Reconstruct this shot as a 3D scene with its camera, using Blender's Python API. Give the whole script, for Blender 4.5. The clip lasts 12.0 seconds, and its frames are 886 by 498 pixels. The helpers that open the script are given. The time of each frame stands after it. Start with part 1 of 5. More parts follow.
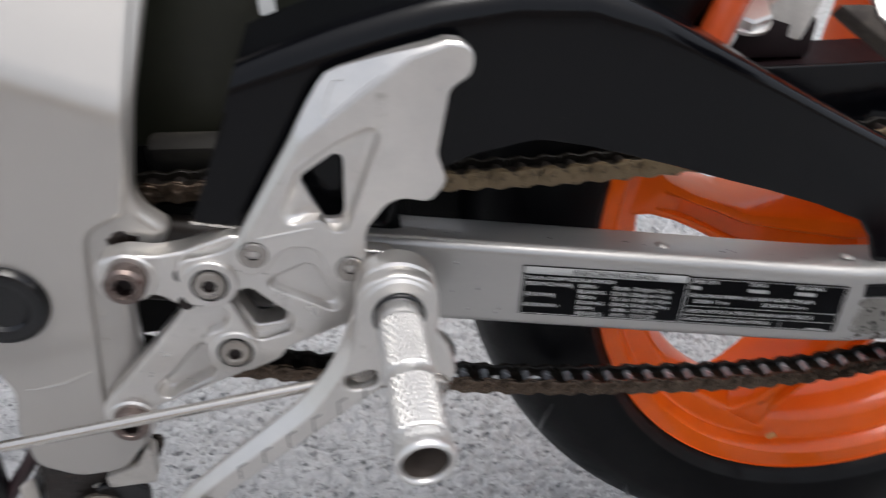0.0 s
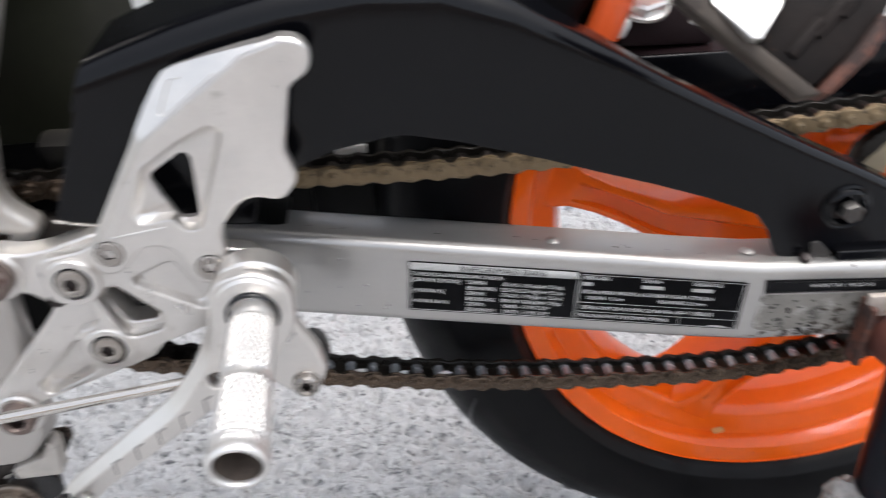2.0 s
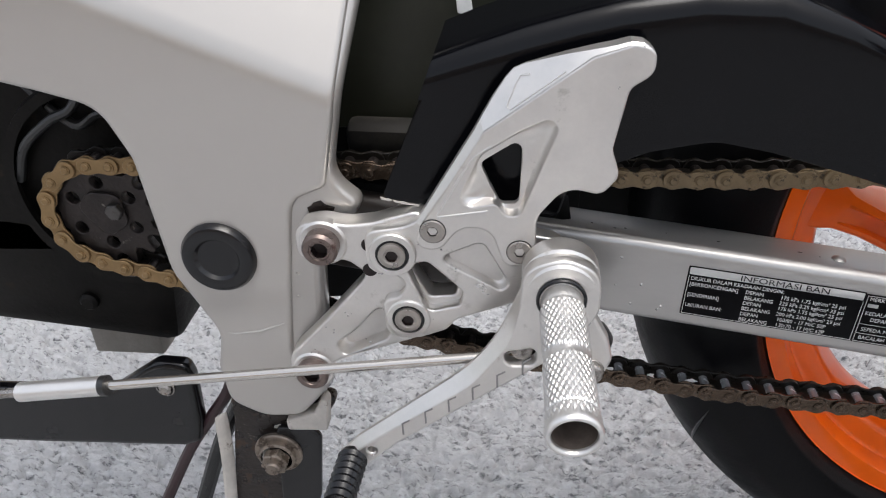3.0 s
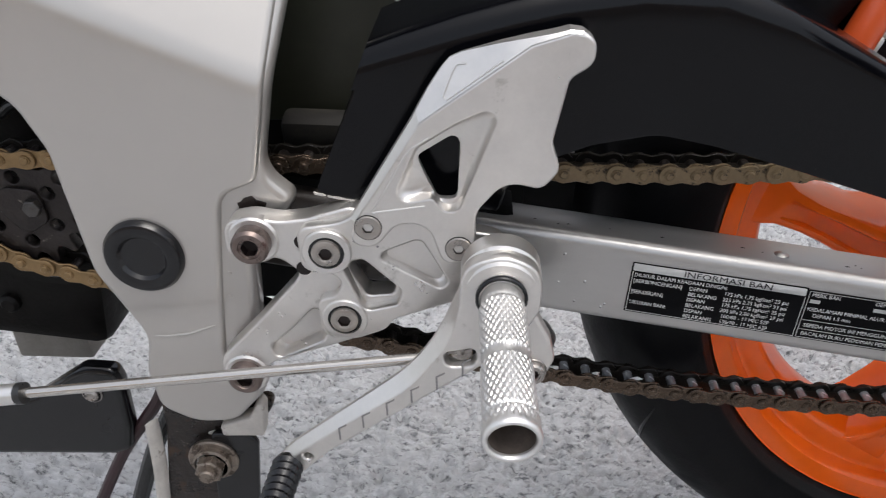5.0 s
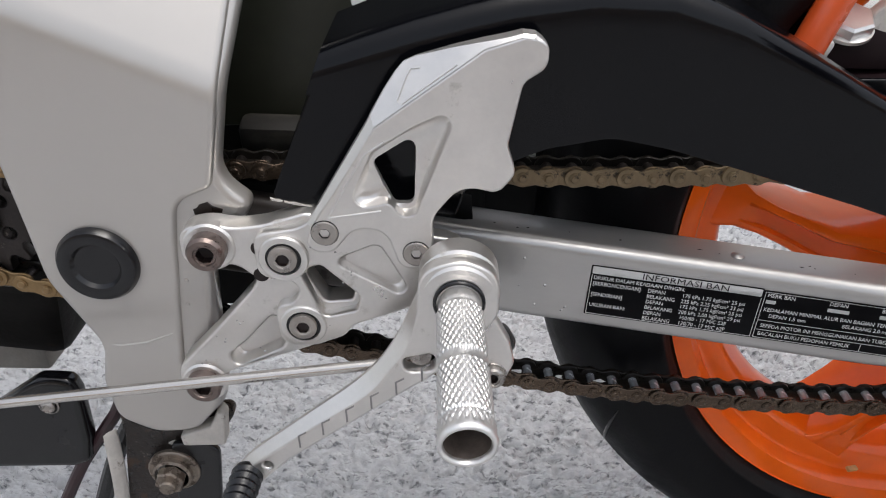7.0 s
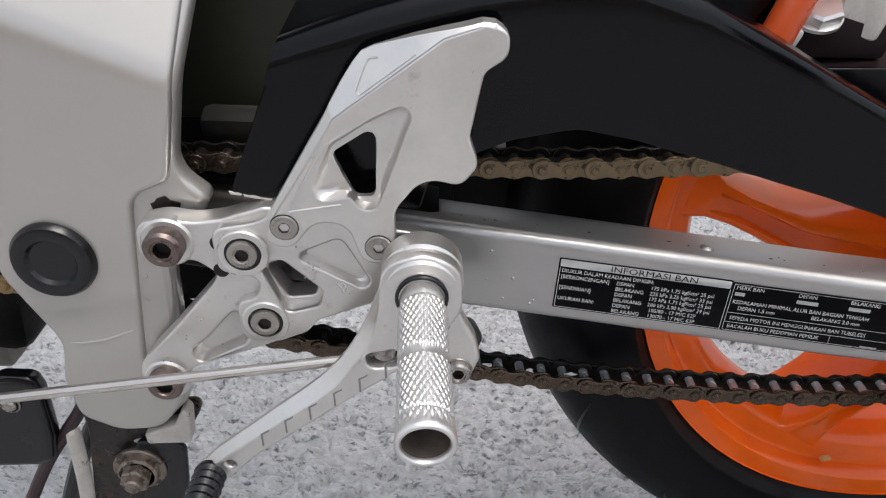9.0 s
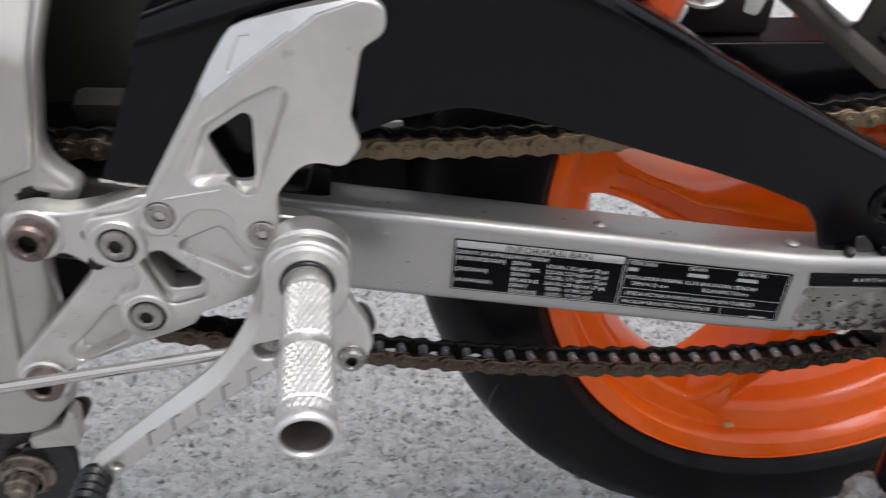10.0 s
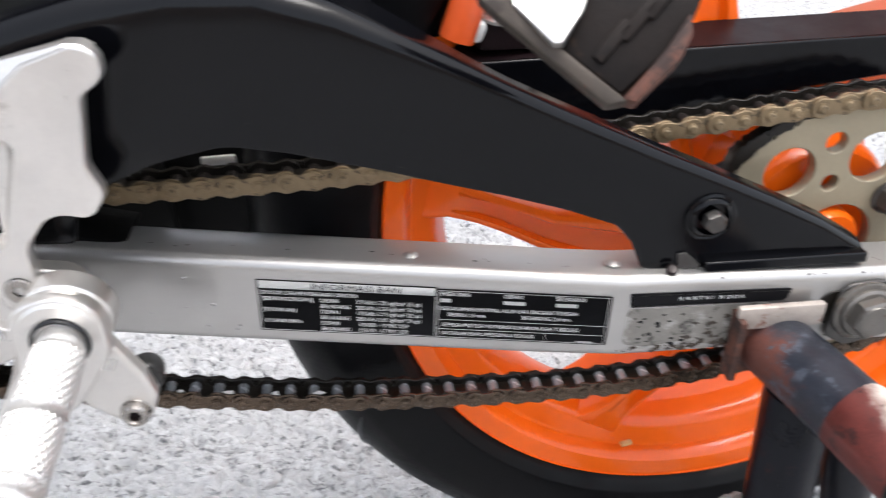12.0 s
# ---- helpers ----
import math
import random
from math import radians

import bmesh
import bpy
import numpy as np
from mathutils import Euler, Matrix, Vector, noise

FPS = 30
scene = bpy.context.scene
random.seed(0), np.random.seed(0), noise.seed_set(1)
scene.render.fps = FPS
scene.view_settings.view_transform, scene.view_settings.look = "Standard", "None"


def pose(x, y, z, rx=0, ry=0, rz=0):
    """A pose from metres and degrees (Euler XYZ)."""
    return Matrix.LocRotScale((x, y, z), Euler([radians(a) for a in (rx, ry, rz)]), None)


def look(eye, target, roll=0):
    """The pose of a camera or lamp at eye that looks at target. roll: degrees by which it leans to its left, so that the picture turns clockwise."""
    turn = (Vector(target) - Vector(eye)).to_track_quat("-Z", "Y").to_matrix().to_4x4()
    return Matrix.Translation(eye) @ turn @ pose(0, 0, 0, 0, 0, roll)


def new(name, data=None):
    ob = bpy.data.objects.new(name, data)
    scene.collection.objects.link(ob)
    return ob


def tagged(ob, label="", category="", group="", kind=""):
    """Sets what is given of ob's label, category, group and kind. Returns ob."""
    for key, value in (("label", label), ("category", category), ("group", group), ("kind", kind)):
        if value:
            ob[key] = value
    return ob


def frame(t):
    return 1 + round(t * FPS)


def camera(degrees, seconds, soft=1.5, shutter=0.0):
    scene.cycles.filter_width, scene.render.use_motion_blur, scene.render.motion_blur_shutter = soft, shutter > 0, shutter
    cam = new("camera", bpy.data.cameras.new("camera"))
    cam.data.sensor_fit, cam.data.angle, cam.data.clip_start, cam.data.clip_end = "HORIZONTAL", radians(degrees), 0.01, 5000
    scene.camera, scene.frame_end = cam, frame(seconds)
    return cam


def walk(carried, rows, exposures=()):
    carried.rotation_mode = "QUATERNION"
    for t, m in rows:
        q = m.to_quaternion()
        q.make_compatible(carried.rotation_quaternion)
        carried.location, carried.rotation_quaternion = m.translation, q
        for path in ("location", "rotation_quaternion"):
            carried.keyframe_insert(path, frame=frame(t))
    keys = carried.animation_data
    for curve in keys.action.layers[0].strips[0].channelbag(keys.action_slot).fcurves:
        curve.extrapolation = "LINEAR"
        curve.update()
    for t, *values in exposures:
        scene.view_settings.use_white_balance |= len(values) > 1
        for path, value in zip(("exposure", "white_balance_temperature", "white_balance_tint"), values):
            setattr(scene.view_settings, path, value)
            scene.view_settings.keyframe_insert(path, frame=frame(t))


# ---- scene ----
cam = camera(59.64, 12.0, soft=1.1, shutter=0.5)
PATH = [
    (0, (-0.00862, -0.01899, 0.61431), (0.09717, 0.83508, 0.10503), -1.384),
    (0.5, (0.05564, -0.01134, 0.61481), (0.21602, 0.81032, 0.06787), -1.412),
    (1, (0.10072, -0.00546, 0.60934), (0.28366, 0.81145, 0.06237), -1.103),
    (1.5, (0.10075, -0.00427, 0.61037), (0.25742, 0.81346, 0.05650), -2.071),
    (2, (0.06584, -0.01979, 0.61442), (0.12015, 0.82861, 0.08786), -3.305),
    (2.5, (0.01218, -0.03072, 0.61817), (-0.05190, 0.82543, 0.10544), -2.992),
    (2.7, (-0.00549, -0.03913, 0.62031), (-0.11175, 0.81575, 0.11250), -3.419),
    (4.3, (-0.01740, -0.04213, 0.61901), (-0.10068, 0.82147, 0.12176), -2.291),
    (4.5, (-0.01274, -0.03592, 0.61528), (-0.08455, 0.82722, 0.11544), -2.223),
    (5, (-0.00398, -0.02845, 0.61275), (-0.05298, 0.83138, 0.10453), -1.728),
    (5.5, (0.00239, -0.02836, 0.61234), (-0.02213, 0.83491, 0.10819), -1.234),
    (6, (0.00414, -0.03118, 0.61420), (-0.01607, 0.83601, 0.11662), -1.257),
    (6.5, (0.00514, -0.03041, 0.61443), (-0.01319, 0.83498, 0.11366), -1.357),
    (7, (0.00315, -0.02752, 0.61184), (-0.01272, 0.83656, 0.10873), -1.196),
    (7.5, (0.00010, -0.02564, 0.61081), (-0.01360, 0.83622, 0.10385), -1.214),
    (7.7, (0.00358, -0.02075, 0.61304), (-0.00528, 0.83271, 0.09195), -1.109),
    (9.3, (0.01278, -0.02130, 0.60836), (0.02206, 0.83645, 0.09438), -0.847),
    (9.5, (0.01287, -0.02173, 0.60731), (0.03753, 0.83394, 0.09038), -0.421),
    (10, (0.03014, -0.01527, 0.60520), (0.12158, 0.82587, 0.07216), 0.422),
    (10.5, (0.07627, -0.00429, 0.60571), (0.23680, 0.82450, 0.06968), 0.840),
    (10.7, (0.10288, -0.00207, 0.60714), (0.27699, 0.82329, 0.07005), 0.070),
    (11, (0.13491, 0.00422, 0.60161), (0.30458, 0.82734, 0.05968), -0.568),
    (11.3, (0.15357, 0.00166, 0.60386), (0.29281, 0.83135, 0.06328), -1.997),
    (11.5, (0.15248, 0.00108, 0.60320), (0.28698, 0.83096, 0.06171), -2.005),
    (12, (0.12645, -0.00717, 0.60656), (0.20603, 0.84052, 0.08208), -3.167),
]
walk(cam, [(t, look(eye, target, roll)) for t, eye, target, roll in PATH], ((0, -0.60), (1, -0.09), (1.5, -0.11), (2, -0.05), (2.5, -0.26), (4.5, -0.48), (9.5, -0.47), (10, -0.53), (10.5, -0.36), (11, 0.04), (11.5, 0.06), (12, 0.28)))

# ---- light ----
world = bpy.data.worlds.new("overcast_sky")
world.use_nodes = True
scene.world = world
wn, wl = world.node_tree.nodes, world.node_tree.links
sky = wn.new("ShaderNodeTexSky")
sky.sky_type = "NISHITA"
sky.sun_disc = False
sky.sun_elevation, sky.sun_rotation = radians(77), radians(125)
sky.air_density, sky.dust_density, sky.ozone_density = 1.0, 3.2, 1.0
soft_sky = wn.new("ShaderNodeHueSaturation")
soft_sky.inputs["Saturation"].default_value = 0.40
wl.new(sky.outputs[0], soft_sky.inputs["Color"])
wl.new(soft_sky.outputs[0], wn["Background"].inputs["Color"])
wn["Background"].inputs["Strength"].default_value = 0.34

sun = new("sun", bpy.data.lights.new("sun", "SUN"))
sun.data.energy, sun.data.angle, sun.data.color = 2.0, radians(30), (1.0, 0.98, 0.95)
SUN_ELEVATION, SUN_AZIMUTH = radians(77), radians(125)
sun.matrix_world = look((math.sin(SUN_AZIMUTH) * 3, math.cos(SUN_AZIMUTH) * 3, 3 * math.tan(SUN_ELEVATION)), (0, 0, 0))


# ---- materials ----
def material(name, colour, rough=0.5, metal=0.0, vary=0.12, scale=40.0, bump=0.0, bump_scale=400.0, coat=0.0, rough_vary=0.1,
             stain=None, stain_scale=25.0, stain_at=0.6, stain_soft=0.08, stain_rough=0.8, pieces=False, stretch=(1, 1, 1), spec=0.5,
             zone=None, wear=None, wear_scale=60.0, wear_at=0.62, coat_rough=0.12):
    """A surface with grain at two scales, uneven gloss, fine relief and, where asked, patches of another colour."""
    m = bpy.data.materials.new(name)
    m.use_nodes = True
    n, l = m.node_tree.nodes, m.node_tree.links
    b = n["Principled BSDF"]
    b.inputs["Metallic"].default_value = metal
    b.inputs["Coat Weight"].default_value = coat
    b.inputs["Coat Roughness"].default_value = coat_rough
    b.inputs["Specular IOR Level"].default_value = spec
    tc = n.new("ShaderNodeTexCoord")
    mp = n.new("ShaderNodeMapping")
    mp.inputs["Scale"].default_value = stretch
    l.new(tc.outputs["Object"], mp.inputs["Vector"])

    def grain(s, detail=4.0, rough_=0.6):
        t = n.new("ShaderNodeTexNoise")
        t.inputs["Scale"].default_value, t.inputs["Detail"].default_value, t.inputs["Roughness"].default_value = s, detail, rough_
        l.new(mp.outputs[0], t.inputs["Vector"])
        return t.outputs["Fac"]

    def ramp(fac, lo, hi, a, c):
        r = n.new("ShaderNodeMapRange")
        r.inputs["From Min"].default_value, r.inputs["From Max"].default_value = lo, hi
        r.inputs["To Min"].default_value, r.inputs["To Max"].default_value = a, c
        l.new(fac, r.inputs["Value"])
        return r.outputs[0]

    def mix(fac, a, c, kind="MIX"):
        x = n.new("ShaderNodeMix")
        x.data_type, x.blend_type = "RGBA", kind
        for socket, v in ((x.inputs["Factor"], fac), (x.inputs["A"], a), (x.inputs["B"], c)):
            if isinstance(v, bpy.types.NodeSocket):
                l.new(v, socket)
            else:
                socket.default_value = v if isinstance(v, (int, float)) else (*v, 1)
        return x.outputs["Result"]

    coarse, fine = grain(scale), grain(scale * 9, 3)
    dark = tuple(v * (1 - vary) for v in colour)
    light = tuple(min(1, v * (1 + vary)) for v in colour)
    col = mix(ramp(coarse, 0.3, 0.7, 0, 1), dark, light)
    col = mix(ramp(fine, 0.35, 0.65, 0, vary), col, tuple(v * 0.6 for v in colour))
    if pieces:
        info = n.new("ShaderNodeObjectInfo")
        col = mix(ramp(info.outputs["Random"], 0, 1, 0, 0.35), col, tuple(v * 0.5 for v in colour))
    r = ramp(coarse, 0.3, 0.7, max(0.02, rough - rough_vary), min(1, rough + rough_vary))
    if stain:
        s = grain(stain_scale, 6, 0.65)
        if zone:
            dot = n.new("ShaderNodeVectorMath")
            dot.operation = "DOT_PRODUCT"
            dot.inputs[1].default_value = zone[:3]
            l.new(tc.outputs["Object"], dot.inputs[0])
            add = n.new("ShaderNodeMath")
            add.operation = "ADD"
            l.new(dot.outputs["Value"], add.inputs[0])
            add.inputs[1].default_value = zone[3]
            both = n.new("ShaderNodeMath")
            both.operation = "ADD"
            l.new(s, both.inputs[0]), l.new(add.outputs[0], both.inputs[1])
            s = both.outputs[0]
        s = ramp(s, stain_at, stain_at + stain_soft, 0, 1)
        col = mix(s, col, stain)
        rr = n.new("ShaderNodeMix")
        l.new(s, rr.inputs[0]), l.new(r, rr.inputs[2])
        rr.inputs[3].default_value = stain_rough
        r = rr.outputs[0]
        if metal > 0:
            l.new(ramp(s, 0, 1, metal, 0), b.inputs["Metallic"])
    if wear:
        col = mix(ramp(grain(wear_scale, 6, 0.7), wear_at, wear_at + 0.07, 0, 1), col, wear)
    l.new(col, b.inputs["Base Color"])
    l.new(r, b.inputs["Roughness"])
    if bump:
        bp = n.new("ShaderNodeBump")
        bp.inputs["Strength"].default_value, bp.inputs["Distance"].default_value = bump, 0.001 if bump < 1 else 0.004
        l.new(grain(bump_scale, 5), bp.inputs["Height"])
        l.new(bp.outputs[0], b.inputs["Normal"])
        l.new(bp.outputs[0], b.inputs["Coat Normal"])
    return m


ALLOY = material("machined_alloy", (0.70, 0.675, 0.645), 0.34, 0.88, 0.06, 55, 0.035, 500, rough_vary=0.07, stain=(0.34, 0.315, 0.28), stain_scale=60, stain_at=0.62, stain_soft=0.14, stain_rough=0.5)
ALLOY_BRIGHT = material("bright_alloy", (0.74, 0.725, 0.705), 0.33, 0.8, 0.04, 60, 0, 900, rough_vary=0.04)
ALLOY_DULL = material("dull_swingarm_alloy", (0.43, 0.42, 0.405), 0.42, 0.78, 0.06, 30, 0.05, 1200, coat=0.5, stretch=(0.3, 1, 1), wear=(0.2, 0.19, 0.17), wear_scale=90, wear_at=0.68)
FRAME_PAINT = material("silver_frame_paint", (0.47, 0.445, 0.415), 0.3, 0.55, 0.015, 14, 0, 1500, coat=0.6, coat_rough=0.08, rough_vary=0.02)
SCREW_GREY = material("grey_screw_steel", (0.38, 0.35, 0.32), 0.35, 0.8, 0.1, 120)
STEEL = material("bolt_steel", (0.36, 0.335, 0.31), 0.26, 0.9, 0.15, 150, 0.05, 900)
RUSTY_STEEL = material("browned_bolt_steel", (0.19, 0.15, 0.135), 0.34, 0.85, 0.25, 200, 0.15, 700, stain=(0.05, 0.022, 0.017), stain_scale=140, stain_at=0.58)
BLACK_PLASTIC = material("black_guard_plastic", (0.0022, 0.0023, 0.0032), 0.14, 0, 0.15, 30, 0.03, 1800, rough_vary=0.03, spec=0.23)
GLOSS_BLACK = material("glossy_black", (0.004, 0.004, 0.005), 0.2, 0, 0.2, 40, 0.03, 600, spec=0.5)
RUBBER = material("tyre_rubber", (0.0026, 0.0027, 0.0034), 0.42, 0, 0.3, 40, 0.15, 500, spec=0.13, rough_vary=0.12)
DARK_METAL = material("dark_engine_metal", (0.011, 0.010, 0.009), 0.5, 0.3, 0.4, 50, 0.3, 300, stain=(0.03, 0.024, 0.018), stain_scale=60, stain_at=0.62, spec=0.15)
BROWN_GRIME = material("greasy_brown_grime", (0.013, 0.008, 0.006), 0.3, 0.1, 0.4, 90, 0.6, 350, stain=(0.06, 0.036, 0.024), stain_scale=60, stain_at=0.55, wear=(0.32, 0.28, 0.24), wear_scale=55, wear_at=0.65)
BROWN_NUT = material("brown_greasy_nut", (0.24, 0.20, 0.165), 0.42, 0.7, 0.3, 150, 0.3, 500, stain=(0.045, 0.03, 0.02), stain_scale=130, stain_at=0.5)
FLAKY_PAINT = material("flaky_pale_paint", (0.52, 0.49, 0.45), 0.5, 0.1, 0.15, 60, 0.3, 400, stain=(0.10, 0.06, 0.04), stain_scale=75, stain_at=0.60)
ORANGE = material("orange_wheel_paint", (0.88, 0.130, 0.005), 0.34, 0, 0.05, 30, 0.03, 900, coat=0.45, coat_rough=0.04, rough_vary=0.05, spec=0.15)
TUBE_ORANGE = material("orange_red_tube_paint", (0.72, 0.10, 0.02), 0.35, 0, 0.06, 30, 0.03, 900, coat=0.4)
GOLD = material("greasy_gold_link", (0.245, 0.18, 0.105), 0.45, 0.5, 0.2, 160, 0.15, 900, stain=(0.03, 0.022, 0.013), stain_scale=170, stain_at=0.56, pieces=True)
# pale wear spots also stand for glints on teeth and rollers
OILY_SPROCKET = material("dark_oily_sprocket", (0.032, 0.026, 0.024), 0.38, 0.5, 0.4, 90, 0.4, 350, wear=(0.20, 0.18, 0.16), wear_scale=110, wear_at=0.63)
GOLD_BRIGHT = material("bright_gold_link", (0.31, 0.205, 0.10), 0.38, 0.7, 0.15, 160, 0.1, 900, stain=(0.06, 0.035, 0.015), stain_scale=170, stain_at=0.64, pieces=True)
CHAIN_DARK = material("dark_chain_steel", (0.115, 0.083, 0.06), 0.26, 0.85, 0.3, 200, 0.2, 900, stain=(0.02, 0.014, 0.010), stain_scale=220, stain_at=0.55, stain_rough=0.35, pieces=True)
SPROCKET = material("brassy_sprocket_steel", (0.36, 0.31, 0.22), 0.46, 0.5, 0.10, 40, 0.06, 900, stain=(0.03, 0.022, 0.015), stain_scale=130, stain_at=0.68)
STICKER = material("black_sticker", (0.007, 0.007, 0.008), 0.5, 0, 0.1, 60, rough_vary=0.05, spec=0.1)
PRINT = material("white_print", (0.72, 0.72, 0.70), 0.5, 0, 0.06, 90)
RUST = material("rusty_painted_tube", (0.018, 0.021, 0.030), 0.35, 0.1, 0.35, 45, 0.25, 500, stain=(0.10, 0.030, 0.020), stain_scale=45, stain_at=0.56, stain_soft=0.16,
                zone=(-11.0, 7.0, -6.0, 3.93), wear=(0.058, 0.066, 0.085), wear_scale=85, wear_at=0.55)
ASPHALT = material("rough_wet_concrete", (0.63, 0.638, 0.652), 0.42, 0, 0.12, 60, 1.0, 420, coat=0.8, coat_rough=0.16, stain=(0.13, 0.135, 0.146), stain_scale=72, stain_at=0.53, stain_soft=0.14, stain_rough=0.3, stretch=(1, 2.9, 1))
ARM_DARK = material("dark_arm_metal", (0.040, 0.033, 0.029), 0.42, 0.1, 0.3, 50, 0.15, 500, stain=(0.015, 0.011, 0.009), stain_scale=50, stain_at=0.55)
MAROON = material("dark_maroon_plastic", (0.012, 0.006, 0.007), 0.5, 0, 0.15, 30, 0.05, 900, spec=0.15)

# pale bluish base paints the rollers' glints and offsets orange bounce light
GLINT_ROLLER = material("glint_roller_steel", (0.42, 0.44, 0.47), 0.22, 0.5, 0.2, 200, 0.05, 900, stain=(0.03, 0.022, 0.018), stain_scale=150, stain_at=0.66)
WALL = material("beige_wall_render", (0.50, 0.40, 0.32), 0.8, 0, 0.12, 3, 0.3, 60)
KEY_BROWN = material("brown_screw_recess", (0.018, 0.011, 0.010), 0.4, 0.3, 0.3, 150, 0.1, 600)
BORE = material("brown_bore_alloy", (0.16, 0.13, 0.11), 0.55, 0.5, 0.3, 150, 0.1, 600)
NOTCH = material("engraved_notch_alloy", (0.30, 0.29, 0.285), 0.4, 0.8, 0.1, 100)
GREASE_AND_FILL = material("black_grease_and_fill", (0.010, 0.008, 0.006), 0.35, 0.1, 0.4, 150, 0.3, 500, spec=0.35)
DIRTY_WHITE = material("dirty_white_paint", (0.55, 0.52, 0.48), 0.5, 0.1, 0.2, 70, 0.1, 400, stain=(0.12, 0.08, 0.06), stain_scale=60, stain_at=0.62)
CHIP = material("tan_chip", (0.62, 0.33, 0.12), 0.6, 0, 0.2, 200)
TAPE = material("crumpled_clear_tape", (0.30, 0.28, 0.26), 0.2, 0.1, 0.35, 90, 0.3, 300, coat=0.5, stain=(0.16, 0.14, 0.125), stain_scale=70, stain_at=0.52)
WATER = material("dried_water_drop", (0.45, 0.44, 0.43), 0.15, 0.5, 0.1, 200, coat=0.5)
BAR_GREY = material("dirty_grey_bar", (0.06, 0.047, 0.037), 0.6, 0.3, 0.3, 80, 0.15, 500, stain=(0.03, 0.022, 0.018), stain_scale=60, stain_at=0.52)
ROD_STEEL = material("polished_rod_steel", (0.60, 0.57, 0.53), 0.2, 0.9, 0.04, 20, 0, 900, rough_vary=0.03)
NUT_STEEL = material("dull_nut_steel", (0.105, 0.10, 0.096), 0.4, 0.85, 0.2, 150, 0.1, 700, stain=(0.05, 0.035, 0.028), stain_scale=160, stain_at=0.58)
AXLE_STEEL = material("worn_axle_steel", (0.19, 0.178, 0.163), 0.42, 0.8, 0.15, 120, 0.1, 600, stain=(0.10, 0.075, 0.055), stain_scale=130, stain_at=0.6)
DARK_BOLT = material("dark_bolt_steel", (0.06, 0.06, 0.06), 0.35, 0.7, 0.2, 120, 0.05, 700)
DUSTY = material("dusty_dark_plastic", (0.012, 0.010, 0.008), 0.7, 0, 0.3, 40, 0.1, 300, stain=(0.03, 0.026, 0.02), stain_scale=40, stain_at=0.55)
DARK_BLOCK = material("dark_grey_metal", (0.27, 0.25, 0.225), 0.5, 0.3, 0.2, 60, 0.1, 500)
INNER_BLACK = material("dull_inner_black", (0.006, 0.006, 0.006), 0.6, 0, 0.3, 30, 0.1, 500, spec=0.25, stain=(0.02, 0.018, 0.012), stain_scale=12, stain_at=0.6)
FENDER = material("dull_olive_black_fender", (0.022, 0.023, 0.015), 0.35, 0, 0.4, 12, 0.05, 300, spec=0.4, stain=(0.02, 0.014, 0.010), stain_scale=9, stain_at=0.56, stain_soft=0.2, stain_rough=0.5)
SLIDER_AND_FILLER = material("worn_slider_and_filler_black", (0.004, 0.004, 0.004), 0.55, 0, 0.3, 40, 0.2, 400, spec=0.15)
CABLE = material("maroon_cable_sleeve", (0.03, 0.012, 0.015), 0.4, 0, 0.2, 80, 0.05, 600)
RESIDUE = material("sticker_residue", (0.23, 0.22, 0.20), 0.6, 0.35, 0.2, 60, 0.4, 500, stain=(0.04, 0.037, 0.033), stain_scale=95, stain_at=0.555, wear=(0.36, 0.35, 0.33), wear_scale=70, wear_at=0.57)
PEG_DARK = material("dark_peg_rubber", (0.012, 0.009, 0.008), 0.6, 0, 0.4, 60, 0.2, 300, spec=0.15, stain=(0.05, 0.03, 0.02), stain_scale=50, stain_at=0.6)
RUST_LIGHT = material("rust_and_worn_paint", (0.115, 0.021, 0.016), 0.5, 0.1, 0.35, 70, 0.3, 600, stain=(0.50, 0.46, 0.41), stain_scale=42, stain_at=0.64, stain_soft=0.32,
                      zone=(26.0, 0.0, 8.0, -11.17), wear=(0.040, 0.011, 0.010), wear_scale=80, wear_at=0.57)
BASE_RUST = material("orange_brown_rust", (0.10, 0.035, 0.021), 0.6, 0.1, 0.4, 90, 0.3, 600, stain=(0.028, 0.014, 0.011), stain_scale=60, stain_at=0.46)
PALE_RUST = material("pale_worn_steel", (0.42, 0.37, 0.33), 0.55, 0.4, 0.2, 80, 0.2, 600, stain=(0.20, 0.08, 0.05), stain_scale=90, stain_at=0.55)
RUST_DARK = material("black_stand_paint", (0.006, 0.007, 0.011), 0.35, 0, 0.3, 50, 0.08, 500, stain=(0.05, 0.018, 0.014), stain_scale=40, stain_at=0.64, spec=0.13)
DISC_DARK = material("dark_end_disc", (0.013, 0.016, 0.014), 0.5, 0.1, 0.35, 60, 0.2, 400, stain=(0.2, 0.195, 0.18), stain_scale=150, stain_at=0.73, spec=0.3)


# ---- shaping ----
def fillet(points, steps=5):
    """A closed outline from (x, z) or (x, z, radius) corners, with rounded corners."""
    out, k = [], len(points)
    for i in range(k):
        p, a, c = (Vector(points[j % k][:2]) for j in (i, i - 1, i + 1))
        r = points[i][2] if len(points[i]) > 2 else 0.0
        u, v = (a - p), (c - p)
        ang = u.angle(v)
        if r <= 0 or ang > 3.1:
            out.append(p)
            continue
        d = min(r / math.tan(ang / 2), u.length * 0.48, v.length * 0.48)
        rad = d * math.tan(ang / 2)
        mid = p + (u.normalized() + v.normalized()).normalized() * (rad / math.sin(ang / 2))
        s, e = p + u.normalized() * d - mid, p + v.normalized() * d - mid
        turn = s.angle_signed(e)
        for q in range(steps + 1):
            w = s.copy()
            w.rotate(Matrix.Rotation(-turn * q / steps, 2))
            out.append(mid + w)
    return out


